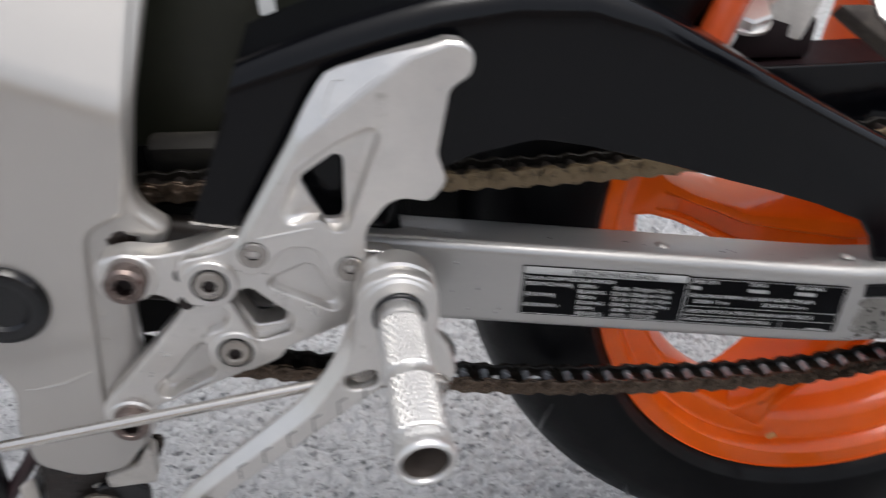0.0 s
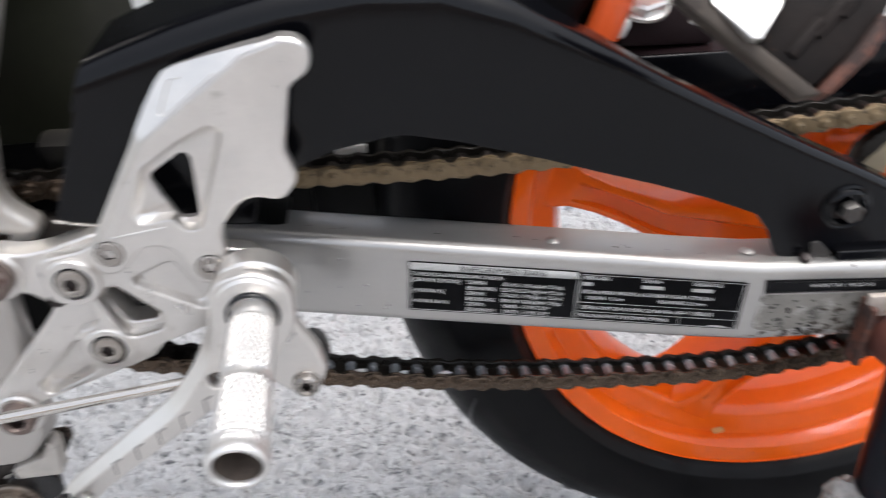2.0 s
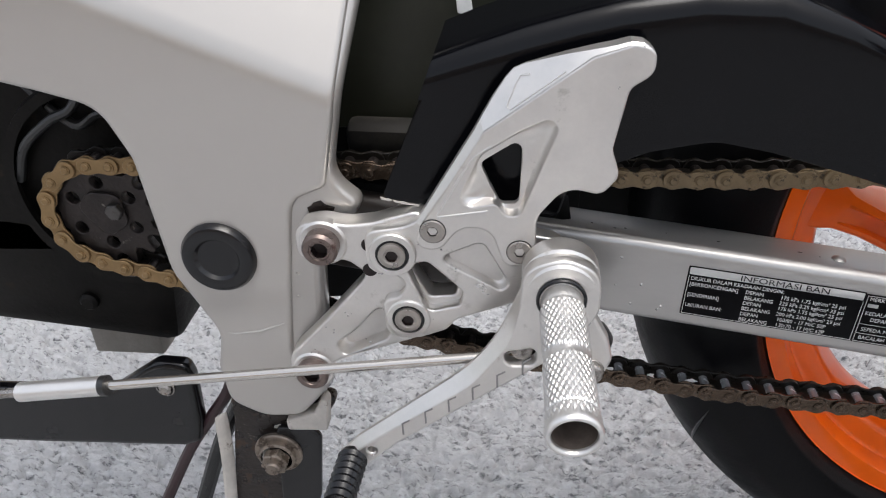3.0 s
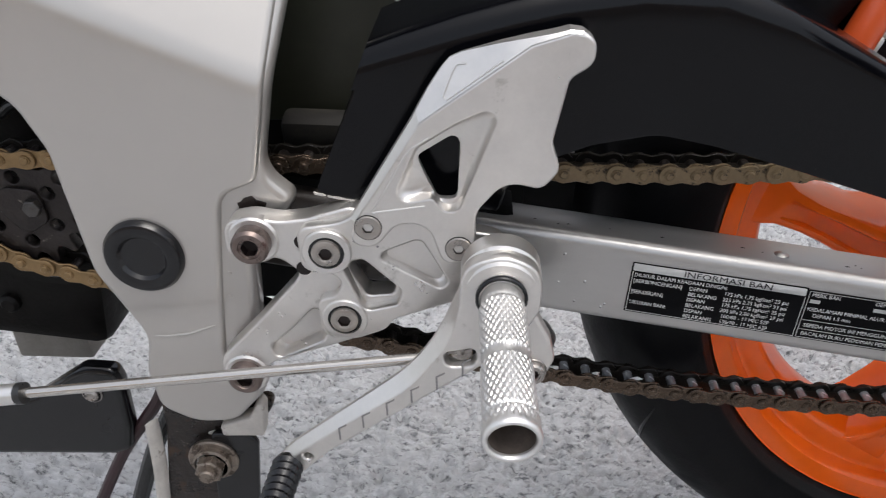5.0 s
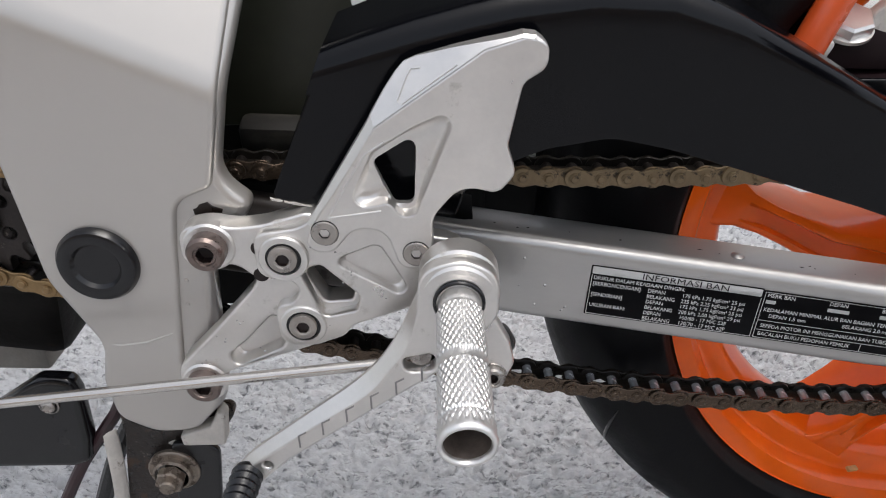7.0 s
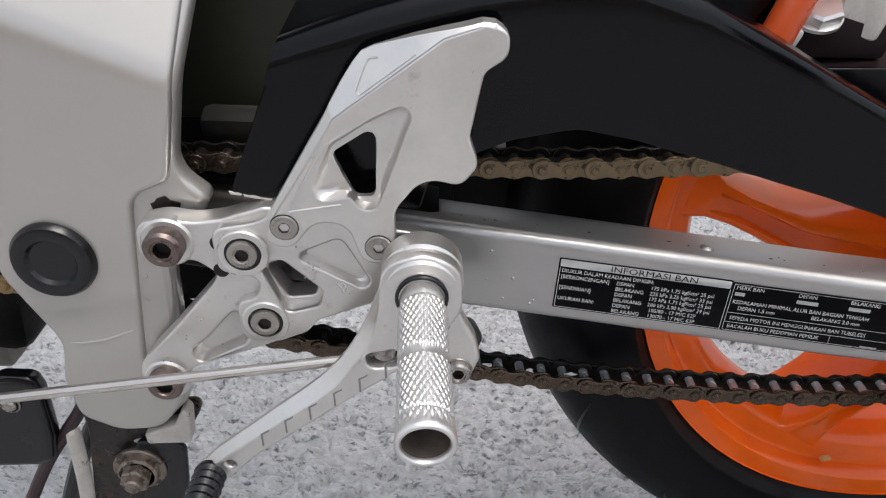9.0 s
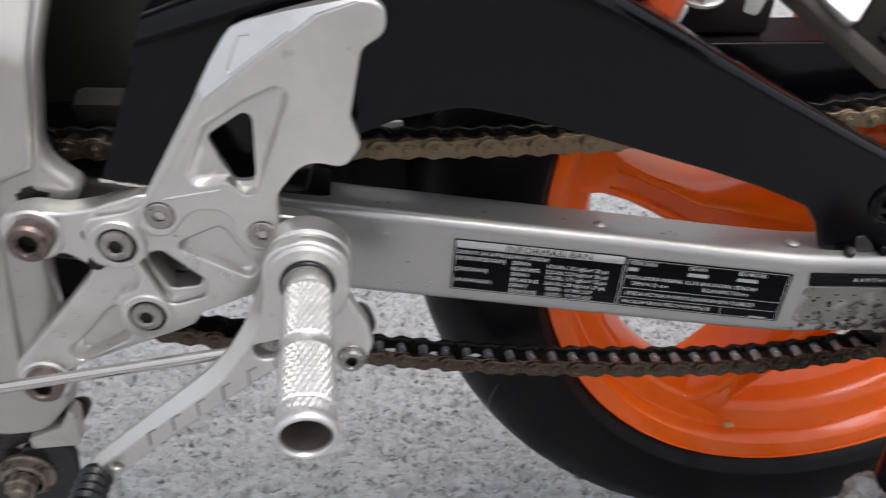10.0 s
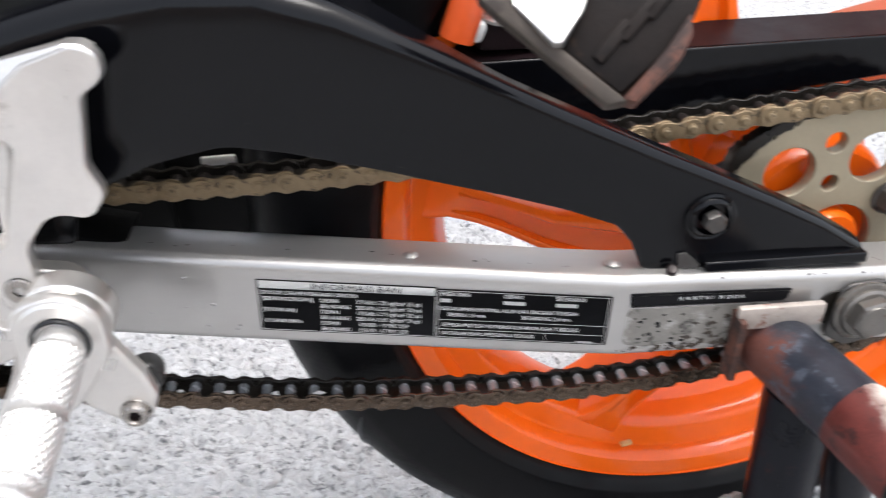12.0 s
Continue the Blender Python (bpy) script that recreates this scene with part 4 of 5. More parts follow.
drive_chain = new("drive_chain")
drive_chain.parent, drive_chain.matrix_parent_inverse = bike, BIKE_INV
tagged(drive_chain, "greasy gold and brown roller chain")
link_meshes = {}
for i, p in enumerate(PINS):
    q = PINS[(i + 1) % len(PINS)]
    d = q - p
    # tone follows position: dark on these stretches, brighter gold at the front
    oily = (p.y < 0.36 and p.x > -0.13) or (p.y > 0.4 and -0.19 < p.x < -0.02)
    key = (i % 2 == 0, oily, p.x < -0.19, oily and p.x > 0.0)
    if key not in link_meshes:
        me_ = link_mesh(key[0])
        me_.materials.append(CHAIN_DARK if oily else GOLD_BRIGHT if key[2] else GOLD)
        me_.materials.append(GLINT_ROLLER if key[3] else OILY_SPROCKET)
        me_.materials.append(GREASE_AND_FILL)
        link_meshes[key] = me_
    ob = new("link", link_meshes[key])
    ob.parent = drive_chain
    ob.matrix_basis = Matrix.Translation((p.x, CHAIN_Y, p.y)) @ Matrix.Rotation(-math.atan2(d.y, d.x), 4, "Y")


grit_rng = random.Random(3)
for gx, gz in ((0.0130, 0.3335), (0.0366, 0.3290), (0.0610, 0.3246), (0.0848, 0.3212)):
    fit("grit", speck(Vector((gx, CHAIN_Y - 0.0042, gz)), Vector((1, 0, 0)), Vector((0, 0.4, 0.9)), 0.0019, grit_rng, 0.0014), PRINT, "", drive_chain)


# heel guard, with tilted facets along its outer edge
def spread(loop, n=72):
    """Evenly spaced points along a closed outline."""
    pts = [Vector(p[:2]) for p in loop]
    reach = [0.0]
    for a, c in zip(pts, pts[1:] + pts[:1]):
        reach.append(reach[-1] + (c - a).length)
    xs, zs = [p.x for p in pts] + [pts[0].x], [p.y for p in pts] + [pts[0].y]
    return [Vector((np.interp(reach[-1] * k / n, reach, xs), np.interp(reach[-1] * k / n, reach, zs))) for k in range(n)]


def by_angle(loop, centre, n=72):
    """Points of an outline seen from a centre at even angles, so that two outlines can be skinned together."""
    pts = spread(loop, 400)
    turns = [math.atan2(p.y - centre.y, p.x - centre.x) for p in pts]
    return [pts[min(range(400), key=lambda i: abs((turns[i] - 2 * math.pi * k / n + math.pi) % (2 * math.pi) - math.pi))] for k in range(n)]


def milled_walls(rim, low, steps, n=72):
    """Sloping walls of a milled pocket, from its rim down to an inner outline; steps give the share of the way and the y there."""
    centre = sum((Vector(p[:2]) for p in low), Vector((0, 0))) / len(low)
    a, c = by_angle(rim, centre, n), by_angle(low, centre, n)
    return loft([[(p.x + (q.x - p.x) * f, y, p.y + (q.y - p.y) * f) for p, q in zip(a, c)] for f, y in steps], caps=False)


def shrunk(loop, share):
    pts = spread(loop)
    c = sum(pts, Vector((0, 0))) / len(pts)
    return [c + (p - c) * share for p in pts]


def floored(rim, front, floor, share=0.72):
    """A closed pocket: filleted walls and a flat floor."""
    low = shrunk(rim, share)
    walls = milled_walls(rim, low, ((-0.02, front), (0.0, front + 0.0003), (0.22, front + (floor - front) * 0.55), (0.55, front + (floor - front) * 0.88), (1.0, floor)))
    return joined(walls, slab([shrunk(rim, share * 1.06)], floor - 0.0001, floor + 0.0008, 0.00005))


F1, F2, TIP = (-0.0285, 0.5009), (0.0150, 0.5312), (0.0305, 0.5358)
HEEL = [(-0.0576, 0.4569), F1, F2, (*TIP, 0.004), (0.0392, 0.5338, 0.006), (0.0390, 0.5235, 0.007), (0.0300, 0.5180, 0.006),
        (0.0245, 0.4920, 0.008), (0.0283, 0.4800, 0.006), (0.0210, 0.4712, 0.006), (0.0060, 0.4752, 0.012), (-0.0063, 0.4605, 0.012), (-0.0060, 0.4362, 0.007), (-0.0205, 0.4350, 0.007),
        (-0.0262, 0.4545, 0.009), (-0.0395, 0.4560, 0.010), (-0.0495, 0.4435, 0.008), (-0.0612, 0.4455, 0.007)]
POCKET = [(0.0050, 0.5085, 0.005), (-0.0130, 0.5005, 0.01), (-0.0300, 0.4900, 0.006), (-0.0415, 0.4648, 0.005), (-0.0240, 0.4680, 0.003), (-0.0190, 0.4615, 0.004), (-0.0135, 0.4620, 0.004)]
OPENING = [(-0.0122, 0.4960, 0.003), (-0.0138, 0.4652, 0.003), (-0.0222, 0.4652, 0.003), (-0.0305, 0.4848, 0.003)]
EDGE = (((-0.0576, 0.4569), (-0.0597, 0.4570), 0.2610), ((-0.0445, 0.4758), (-0.0467, 0.4777), 0.2615), ((-0.0296, 0.4987), (-0.0318, 0.5012), 0.2615), (F1, (-0.0297, 0.5052), 0.2618), ((-0.0240, 0.5040), (-0.0246, 0.5137), 0.2637), ((-0.0170, 0.5089), (-0.0194, 0.5212), 0.2653),
        ((-0.0110, 0.5131), (-0.0160, 0.5250), 0.2658), ((-0.0060, 0.5166), (-0.0110, 0.5272), 0.2653), ((0.0060, 0.5249), (0.0040, 0.5312), 0.2620), (F2, (0.0150, 0.5336), 0.2596), ((0.0235, 0.5337), (0.0233, 0.5351), 0.2592), ((0.0290, 0.5353), (0.0293, 0.5365), 0.2592), ((0.0335, 0.5350), (0.0341, 0.5359), 0.2592), ((0.0365, 0.5330), (0.0373, 0.5336), 0.2592))
heel = fit("heel_guard", joined(slab([fillet(HEEL, 7), fillet(POCKET)], 0.258, 0.2660, 0.0011, 2), milled_walls(fillet(POCKET), fillet(OPENING), ((-0.06, 0.2581), (0.0, 0.2592), (0.12, 0.2612), (0.35, 0.2626), (0.97, 0.2632), (1.0, 0.2640), (1.0, 0.2660)))), ALLOY, "machined silver alloy heel guard with cut-outs")
facet = loft([[(a[0], 0.2580, a[1]), (b[0], y, b[1]), (b[0], 0.2668, b[1]), (a[0], 0.2668, a[1])] for a, b, y in EDGE])
facet.set_sharp_from_angle(angle=radians(14))
fit("bevelled_edge", facet, ALLOY, "", heel)


def on_facet(x, z):
    """The depth of the guard's face or of its tilted top facet at a point."""
    off = ((z - F1[1]) * (F2[0] - F1[0]) - (x - F1[0]) * (F2[1] - F1[1])) / 0.0530
    return 0.2580 + 0.61 * max(0.0, off)


for line in (((-0.0248, 0.4949), (-0.0326, 0.4897), (-0.0381, 0.4816), (-0.0498, 0.4617), (-0.0485, 0.4608)), ((-0.0498, 0.4612), (-0.0276, 0.4641)), ((-0.0095, 0.5234), (-0.0132, 0.5228), (-0.0150, 0.5200), (-0.0188, 0.5112), (-0.0172, 0.5102), (0.0045, 0.5254))):
    fit("milled_line", tube([(x, on_facet(x, z) - 0.0001, z) for x, z in line], 0.00045, 8), ALLOY_BRIGHT, "", heel)
for sx, sz in ((-0.0520, 0.4541), (-0.0135, 0.4435)):
    fit("screw_gap", lathe([(0.0060, -0.001), (0.0060, 0.0003), (0.0050, 0.0003)], (sx, 0.2580, sz), n=28), INNER_BLACK, "", heel)
    fit("countersunk_screw", joined(lathe([(0.0057, -0.0005), (0.0057, 0.0006), (0.0052, 0.0010), (0.0036, 0.0009), (0.0024, 0.0009)], (sx, 0.2580, sz), n=32), slot(lathe([(0.0024, 0.0009), (0.0021, -0.0006), (0, -0.0008)], (sx, 0.2580, sz), n=6), 1)), (SCREW_GREY, KEY_BROWN), "", heel)

# rearset: frame bracket and peg hanger
PLATE_A = [(-0.1195, 0.4500, 0.011), (-0.1068, 0.4526, 0.02), (-0.0945, 0.4500, 0.03), (-0.0816, 0.4516, 0.03), (-0.0600, 0.4580, 0.008), (-0.0315, 0.4319, 0.01), (-0.0472, 0.3930, 0.02), (-0.0684, 0.3844, 0.03), (-0.1120, 0.3690, 0.02),
           (-0.1190, 0.3535, 0.010), (-0.1345, 0.3550, 0.011), (-0.1330, 0.3730, 0.012), (-0.1130, 0.3935, 0.05), (-0.0914, 0.4173, 0.008), (-0.0870, 0.4235, 0.006), (-0.0965, 0.4318, 0.012), (-0.1060, 0.4305, 0.012), (-0.1200, 0.4310, 0.011)]
POCKET_A = [(-0.0815, 0.4062, 0.003), (-0.0967, 0.3895, 0.01), (-0.1075, 0.3805, 0.005), (-0.1045, 0.3730, 0.004), (-0.0810, 0.3845, 0.004), (-0.0775, 0.3915, 0.004)]
CUT_A = [(-0.0660, 0.4285, 0.003), (-0.0565, 0.4310, 0.003), (-0.0430, 0.4190, 0.003), (-0.0445, 0.4120, 0.003), (-0.0570, 0.4110, 0.003)]
rearset = fit("rearset_bracket", joined(slab([fillet(PLATE_A, 7), fillet(POCKET_A), fillet(CUT_A)], 0.2700, 0.2830, 0.0015, 3), floored(fillet(POCKET_A), 0.2708, 0.2775, 0.80)), ALLOY, "machined silver alloy rearset bracket")
fit("bracket_boss", lathe([(0.0118, -0.004), (0.0118, 0.0006), (0.0108, 0.0016), (0.0086, 0.0016)], (-0.1065, 0.2705, 0.4410), n=36), ALLOY, "", rearset)
fit("bracket_boss", lathe([(0.0112, -0.004), (0.0112, 0.0006), (0.0102, 0.0016), (0.0086, 0.0016)], (-0.1213, 0.2705, 0.3640), n=36), ALLOY, "", rearset)
PLATE_B = [(-0.0852, 0.4500, 0.0115), (-0.0740, 0.4515, 0.012), (-0.0641, 0.4531, 0.02), (-0.0560, 0.4590, 0.006), (-0.0124, 0.4495, 0.01), (0.0061, 0.4459, 0.01), (0.0122, 0.4203, 0.01), (-0.0192, 0.4105, 0.03), (-0.0440, 0.4018, 0.006), (-0.0490, 0.3955, 0.008), (-0.0620, 0.3905, 0.010), (-0.0790, 0.3895, 0.0115), (-0.0795, 0.4130, 0.0115),
           (-0.0700, 0.4140, 0.008), (-0.0668, 0.4230, 0.006), (-0.0730, 0.4275, 0.009), (-0.0848, 0.4280, 0.0115)]
CUT_B = [(-0.0672, 0.4325, 0.003), (-0.0565, 0.4345, 0.004), (-0.0400, 0.4178, 0.004), (-0.0420, 0.4098, 0.003), (-0.0575, 0.4060, 0.004)]
POCKET_B = [(-0.0520, 0.4362, 0.003), (-0.0302, 0.4452, 0.004), (-0.0186, 0.4225, 0.003), (-0.0222, 0.4185, 0.003)]
hanger = fit("peg_hanger", joined(slab([fillet(PLATE_B, 7), fillet(CUT_B), fillet(POCKET_B)], 0.2640, 0.2725, 0.0011, 2), floored(fillet(POCKET_B), 0.2645, 0.2688, 0.84)), ALLOY, "machined silver alloy peg hanger plate")
fit("collar", lathe([(0.0112, -0.002), (0.0112, 0.0016), (0.0106, 0.0023), (0.0080, 0.0023), (0.0078, 0.0004)], (-0.0722, 0.2640, 0.4390), n=36), ALLOY, "", hanger)
fit("collar", lathe([(0.0108, -0.002), (0.0108, 0.0006), (0.0102, 0.0012), (0.0080, 0.0012), (0.0078, 0.0002)], (-0.0674, 0.2640, 0.4022), n=36), ALLOY, "", hanger)
for sx, sy, sz in ((-0.0722, 0.2614, 0.4396), (-0.0674, 0.2626, 0.4028)):
    # black ring painted as the dark gap round each screw head
    fit("black_washer", lathe([(0.0080, -0.001), (0.0080, 0.0006), (0.0058, 0.0008)], (sx, sy + 0.001, sz), n=28), GLOSS_BLACK, "", hanger)
    socket_screw(bike, (sx, sy + 0.0004, sz), 0.0064, 0.0024, SCREW_GREY).matrix_parent_inverse = BIKE_INV
socket_screw(bike, (-0.1065, 0.2692, 0.4412), 0.0086, 0.0080, RUSTY_STEEL, label="browned steel socket screw").matrix_parent_inverse = BIKE_INV
socket_screw(bike, (-0.1213, 0.2692, 0.3640), 0.0086, 0.0055, RUSTY_STEEL, label="browned steel socket screw").matrix_parent_inverse = BIKE_INV
# flat discs in a dark colour stand for the two shaded holes
for hx, hz in ((-0.0846, 0.4400), (-0.0852, 0.4262)):
    fit("adjusting_hole", lathe([(0.0036, 0.0), (0.0034, 0.0003), (0, 0.0003)], (hx, 0.2699, hz), n=20), KEY_BROWN, "", rearset)


def plate_drops():
    rng = random.Random(17)
    drops = []
    for face, spots in ((0.2640, ((-0.045, 0.4280), (-0.030, 0.4180), (-0.010, 0.4250), (-0.058, 0.4020), (-0.052, 0.4440))), (0.2700, ((-0.110, 0.3900), (-0.098, 0.4000), (-0.090, 0.3840), (-0.120, 0.3780), (-0.072, 0.3900)))):
        for cx, cz in spots:
            for _ in range(3):
                r = rng.uniform(0.0002, 0.0006)
                drops.append(lathe([(r, 0), (r * 0.8, r * 0.35), (r * 0.4, r * 0.55), (0, r * 0.6)], (cx + rng.uniform(-0.003, 0.003), face, cz + rng.uniform(-0.003, 0.003)), n=8))
    return joined(*drops)


tagged(fit("water_drops", plate_drops(), WATER, "dried water drops", rearset), kind="stuff")

# foot peg with diamond knurling
def peg_mesh():
    n, rows = 240, []
    q = Vector((0.0018, -0.070, -0.0065)).normalized().to_track_quat("Z", "Y").to_matrix()
    o = Vector((0.0045, 0.2400, 0.4318))
    bm = bmesh.new()

    def row(r, h, knurl=0.0):
        vs = []
        for i in range(n):
            a = 2 * math.pi * i / n
            rr = r * 0.93
            if knurl:
                u, v = i / n * 24, h / 0.0042
                p1, p2 = (u + v) % 1.0, (u - v) % 1.0
                rr += knurl * min(1 - abs(2 * p1 - 1), 1 - abs(2 * p2 - 1), 0.30) / 0.30
            vs.append(bm.verts.new(o + q @ Vector((rr * math.cos(a), rr * math.sin(a), h * 1.09))))
        rows.append(vs)

    for r, h in ((0.0090, 0.0), (0.0096, 0.0008), (0.0098, 0.0085), (0.0096, 0.0100)):
        row(r, h)
    for k in range(97):
        row(0.0097, 0.0105 + 0.00025 * k, 0.0008)
    for r, h in ((0.0098, 0.0351), (0.0099, 0.0375), (0.0098, 0.0395)):
        row(r, h)
    for k in range(89):
        row(0.0099, 0.0400 + 0.00025 * k, 0.0008)
    for r, h in ((0.0098, 0.0624), (0.0101, 0.0632)):
        row(r, h)
    for k in range(9):
        row(0.0103, 0.0636 + 0.0005 * k, 0.0007)
    for r, h in ((0.0112, 0.0685), (0.0114, 0.0700), (0.0110, 0.0716), (0.0100, 0.0722), (0.0092, 0.0716), (0.0088, 0.0700), (0.0086, 0.0500), (0.0040, 0.0480)):
        row(r, h)
    for a, c in zip(rows, rows[1:]):
        for i in range(n):
            bm.faces.new((a[i], a[(i + 1) % n], c[(i + 1) % n], c[i]))
    bm.faces.new(rows[-1])
    bore = set(rows[-1]) | set(rows[-2]) | set(rows[-3])
    for f_ in bm.faces:
        if all(v in bore for v in f_.verts):
            f_.material_index = 1
    me = to_mesh(bm, False)
    me.polygons.foreach_set("use_smooth", [True] * len(me.polygons))
    return me


peg = fit("foot_peg", peg_mesh(), (ALLOY_BRIGHT, BORE), "knurled bright alloy foot peg")
fit("rubber_ring", lathe([(0.0109, 0), (0.0109, 0.0016), (0.0104, 0.0022), (0.0095, 0.0022)], (0.0045, 0.2372, 0.4325), n=36), GLOSS_BLACK, "", peg)
boss = fit("peg_boss", lathe([(0.0155, -0.003), (0.0170, -0.001), (0.0172, 0.008), (0.0160, 0.0092), (0.0160, 0.0100), (0.0172, 0.0108), (0.0168, 0.0165), (0.0150, 0.0185), (0.0107, 0.0190), (0.0107, 0.016)], (0.0045, 0.2555, 0.4362), (0, -1, -0.12), 48), ALLOY, "round alloy peg boss")
fit("lever_arm", slab([fillet([(-0.004, 0.428, 0.004), (0.0125, 0.4400, 0.006), (0.0178, 0.4225, 0.010), (0.0268, 0.4045, 0.006), (0.0290, 0.3930, 0.005), (0.0240, 0.3812, 0.006), (0.0130, 0.3818, 0.006), (0.0000, 0.3930, 0.006)])], 0.2450, 0.2530, 0.0022, 3), ALLOY, "", boss)
socket_screw(boss, (0.0192, 0.2455, 0.3876), 0.0056, 0.0046, STEEL, washer=0.0064, name="arm_screw")
fit("rubber_stop", lathe([(0.0074, 0), (0.0074, 0.008), (0.0060, 0.0100), (0, 0.0104)], (0.0215, 0.2640, 0.3948), (0.2, -1, 0.15), 24), DARK_BOLT, "dark rubber stop", boss)

# shift lever
LEVER = [(0.006, 0.4525, 0.015), (-0.0115, 0.448, 0.012), (-0.0136, 0.4275, 0.02), (-0.0180, 0.4100, 0.04), (-0.0270, 0.3960, 0.04), (-0.0378, 0.3830, 0.04), (-0.0609, 0.3660, 0.04), (-0.0914, 0.3430, 0.01), (-0.1000, 0.3345, 0.003),
         (-0.0915, 0.3290, 0.004), (-0.0750, 0.3450, 0.02), (-0.0278, 0.3795, 0.04), (0.004, 0.402, 0.02), (0.021, 0.425, 0.015), (0.021, 0.446, 0.015)]
lever = fit("shift_lever", slab([fillet(LEVER), ring(-0.0868, 0.3408, 0.0022, 14), fillet([(-0.0205, 0.4035, 0.003), (-0.006, 0.4065, 0.003), (-0.006, 0.3965, 0.004), (-0.0195, 0.3955, 0.004)])], 0.2365, 0.2445, 0.0010), ALLOY, "machined silver alloy shift lever")


def lever_facet():
    edge = curve_points([(-0.0105, 0.4400, 0), (-0.0158, 0.4267, 0), (-0.0232, 0.4104, 0), (-0.0325, 0.3965, 0), (-0.0434, 0.3853, 0), (-0.0655, 0.3675, 0), (-0.0846, 0.3522, 0), (-0.0951, 0.3435, 0), (-0.1035, 0.3340, 0)], 6)
    inner = curve_points([(-0.0103, 0.4398, 0), (-0.0136, 0.4275, 0), (-0.0180, 0.4100, 0), (-0.0270, 0.3960, 0), (-0.0378, 0.3830, 0), (-0.0609, 0.3660, 0), (-0.0810, 0.3510, 0), (-0.0914, 0.3430, 0), (-0.1000, 0.3345, 0)], 6)
    me = loft([[(b.x, 0.2366, b.y), (a.x, 0.2425, a.y), (a.x, 0.2444, a.y), (b.x, 0.2444, b.y)] for a, b in zip(edge, inner)])
    me.set_sharp_from_angle(angle=radians(18))
    return me


fit("bevelled_edge", lever_facet(), ALLOY, "", lever)
for k in range(6):
    t_ = k / 5
    bx, bz = -0.0705 + 0.058 * t_, 0.3555 + 0.0390 * t_
    fit("step_notch", slab([fillet([(bx, bz + 0.0040), (bx + 0.0042, bz + 0.0066), (bx + 0.0042, bz + 0.0056), (bx + 0.0009, bz + 0.0036), (bx + 0.0009, bz - 0.0032), (bx, bz - 0.0036)])], 0.2361, 0.2366, 0.0002), NOTCH, "", lever)
fit("rod_end", joined(lathe([(0.0048, -0.003), (0.0048, 0.004), (0.002, 0.0045), (0, 0.0045)], (-0.0125, 0.2450, 0.4010), n=20), tube([(-0.030, 0.250, 0.3905), (-0.0125, 0.250, 0.4010)], 0.0036, 12)), STEEL, "", lever)
toe = fit("toe_peg", lathe([(0.0068, 0), (0.0072, 0.001)] + [(0.0078 - 0.0012 * (k % 2), 0.003 + 0.0021 * k) for k in range(15)] + [(0.0074, 0.036), (0.006, 0.038), (0, 0.038)], (-0.0975, 0.2400, 0.3335), (-0.06, -1, -0.03), 28), GLOSS_BLACK, "ribbed black rubber toe peg", lever)
rod = fit("shift_rod", tube([(-0.226, 0.250, 0.3672), (-0.031, 0.250, 0.3902)], 0.0026, 16), ROD_STEEL, "bright steel shift rod")
fit("rod_sleeve", tube([(-0.2765, 0.250, 0.3612), (-0.2755, 0.250, 0.3613), (-0.2265, 0.250, 0.3671), (-0.2255, 0.250, 0.3672)], [0.0042, 0.0052, 0.0052, 0.0040], 20), ALLOY_BRIGHT, "", rod)
fit("sleeve_ring", tube([(-0.2285, 0.250, 0.3669), (-0.2250, 0.250, 0.3673)], 0.0054, 20), DARK_BOLT, "dark band round the sleeve end", rod)
fit("rod_tail", tube([(-0.36, 0.250, 0.3513), (-0.276, 0.250, 0.3612)], 0.0026, 12), STEEL, "", rod)

# engine side, lower brackets and cables
engine = fit("engine", joined(box((-0.36, 0.41, 0.53), (0.30, 0.12, 0.32), bevel=0.02, segs=3), box((-0.30, 0.40, 0.37), (0.14, 0.10, 0.09), (0, 8, 0), 0.01), lathe([(0.062, 0), (0.066, 0.006), (0.064, 0.012), (0.058, 0.012)], (FX - 0.004, 0.352, FZ + 0.004), n=40)), DARK_METAL, "dark oily engine casing")
fit("drain_bolt", lathe([(0.006, 0), (0.006, 0.003), (0.004, 0.005), (0, 0.005)], (-0.290, 0.350, 0.352), n=20), DARK_METAL, "", engine)
fit("wiring_ring", tube([(-0.247 + 0.007 * math.cos(a), 0.335, 0.388 + 0.007 * math.sin(a)) for a in np.linspace(0, 6.3, 24)], 0.0013, 8), DARK_BOLT, "", engine)
for cp in (((-0.305, 0.345, 0.44), (-0.293, 0.342, 0.462), (-0.272, 0.340, 0.478), (-0.255, 0.342, 0.488), (-0.235, 0.345, 0.53)), ((-0.29, 0.35, 0.50), (-0.262, 0.345, 0.474), (-0.245, 0.345, 0.480), (-0.225, 0.348, 0.478))):
    fit("hose", tube(curve_points(cp, 6), 0.0028, 10), DARK_BOLT, "", engine)
fit("metal_block", box((-0.2800, 0.376, 0.3120), (0.050, 0.034, 0.021), (0, 0, -2), 0.002), DARK_BLOCK, "dark grey metal block under the engine")
switch = fit("stand_housing", slab([fillet([(-0.40, 0.262), (-0.40, 0.308, 0.01), (-0.2830, 0.3068, 0.02), (-0.2700, 0.3090, 0.02), (-0.2360, 0.3312, 0.008), (-0.2165, 0.3300, 0.006), (-0.2140, 0.3200, 0.01), (-0.2160, 0.2850, 0.02), (-0.2205, 0.2660, 0.008), (-0.2310, 0.2618, 0.008), (-0.33, 0.2610)])], 0.312, 0.324, 0.0045, 4), GLOSS_BLACK, "glossy black plastic stand switch housing")
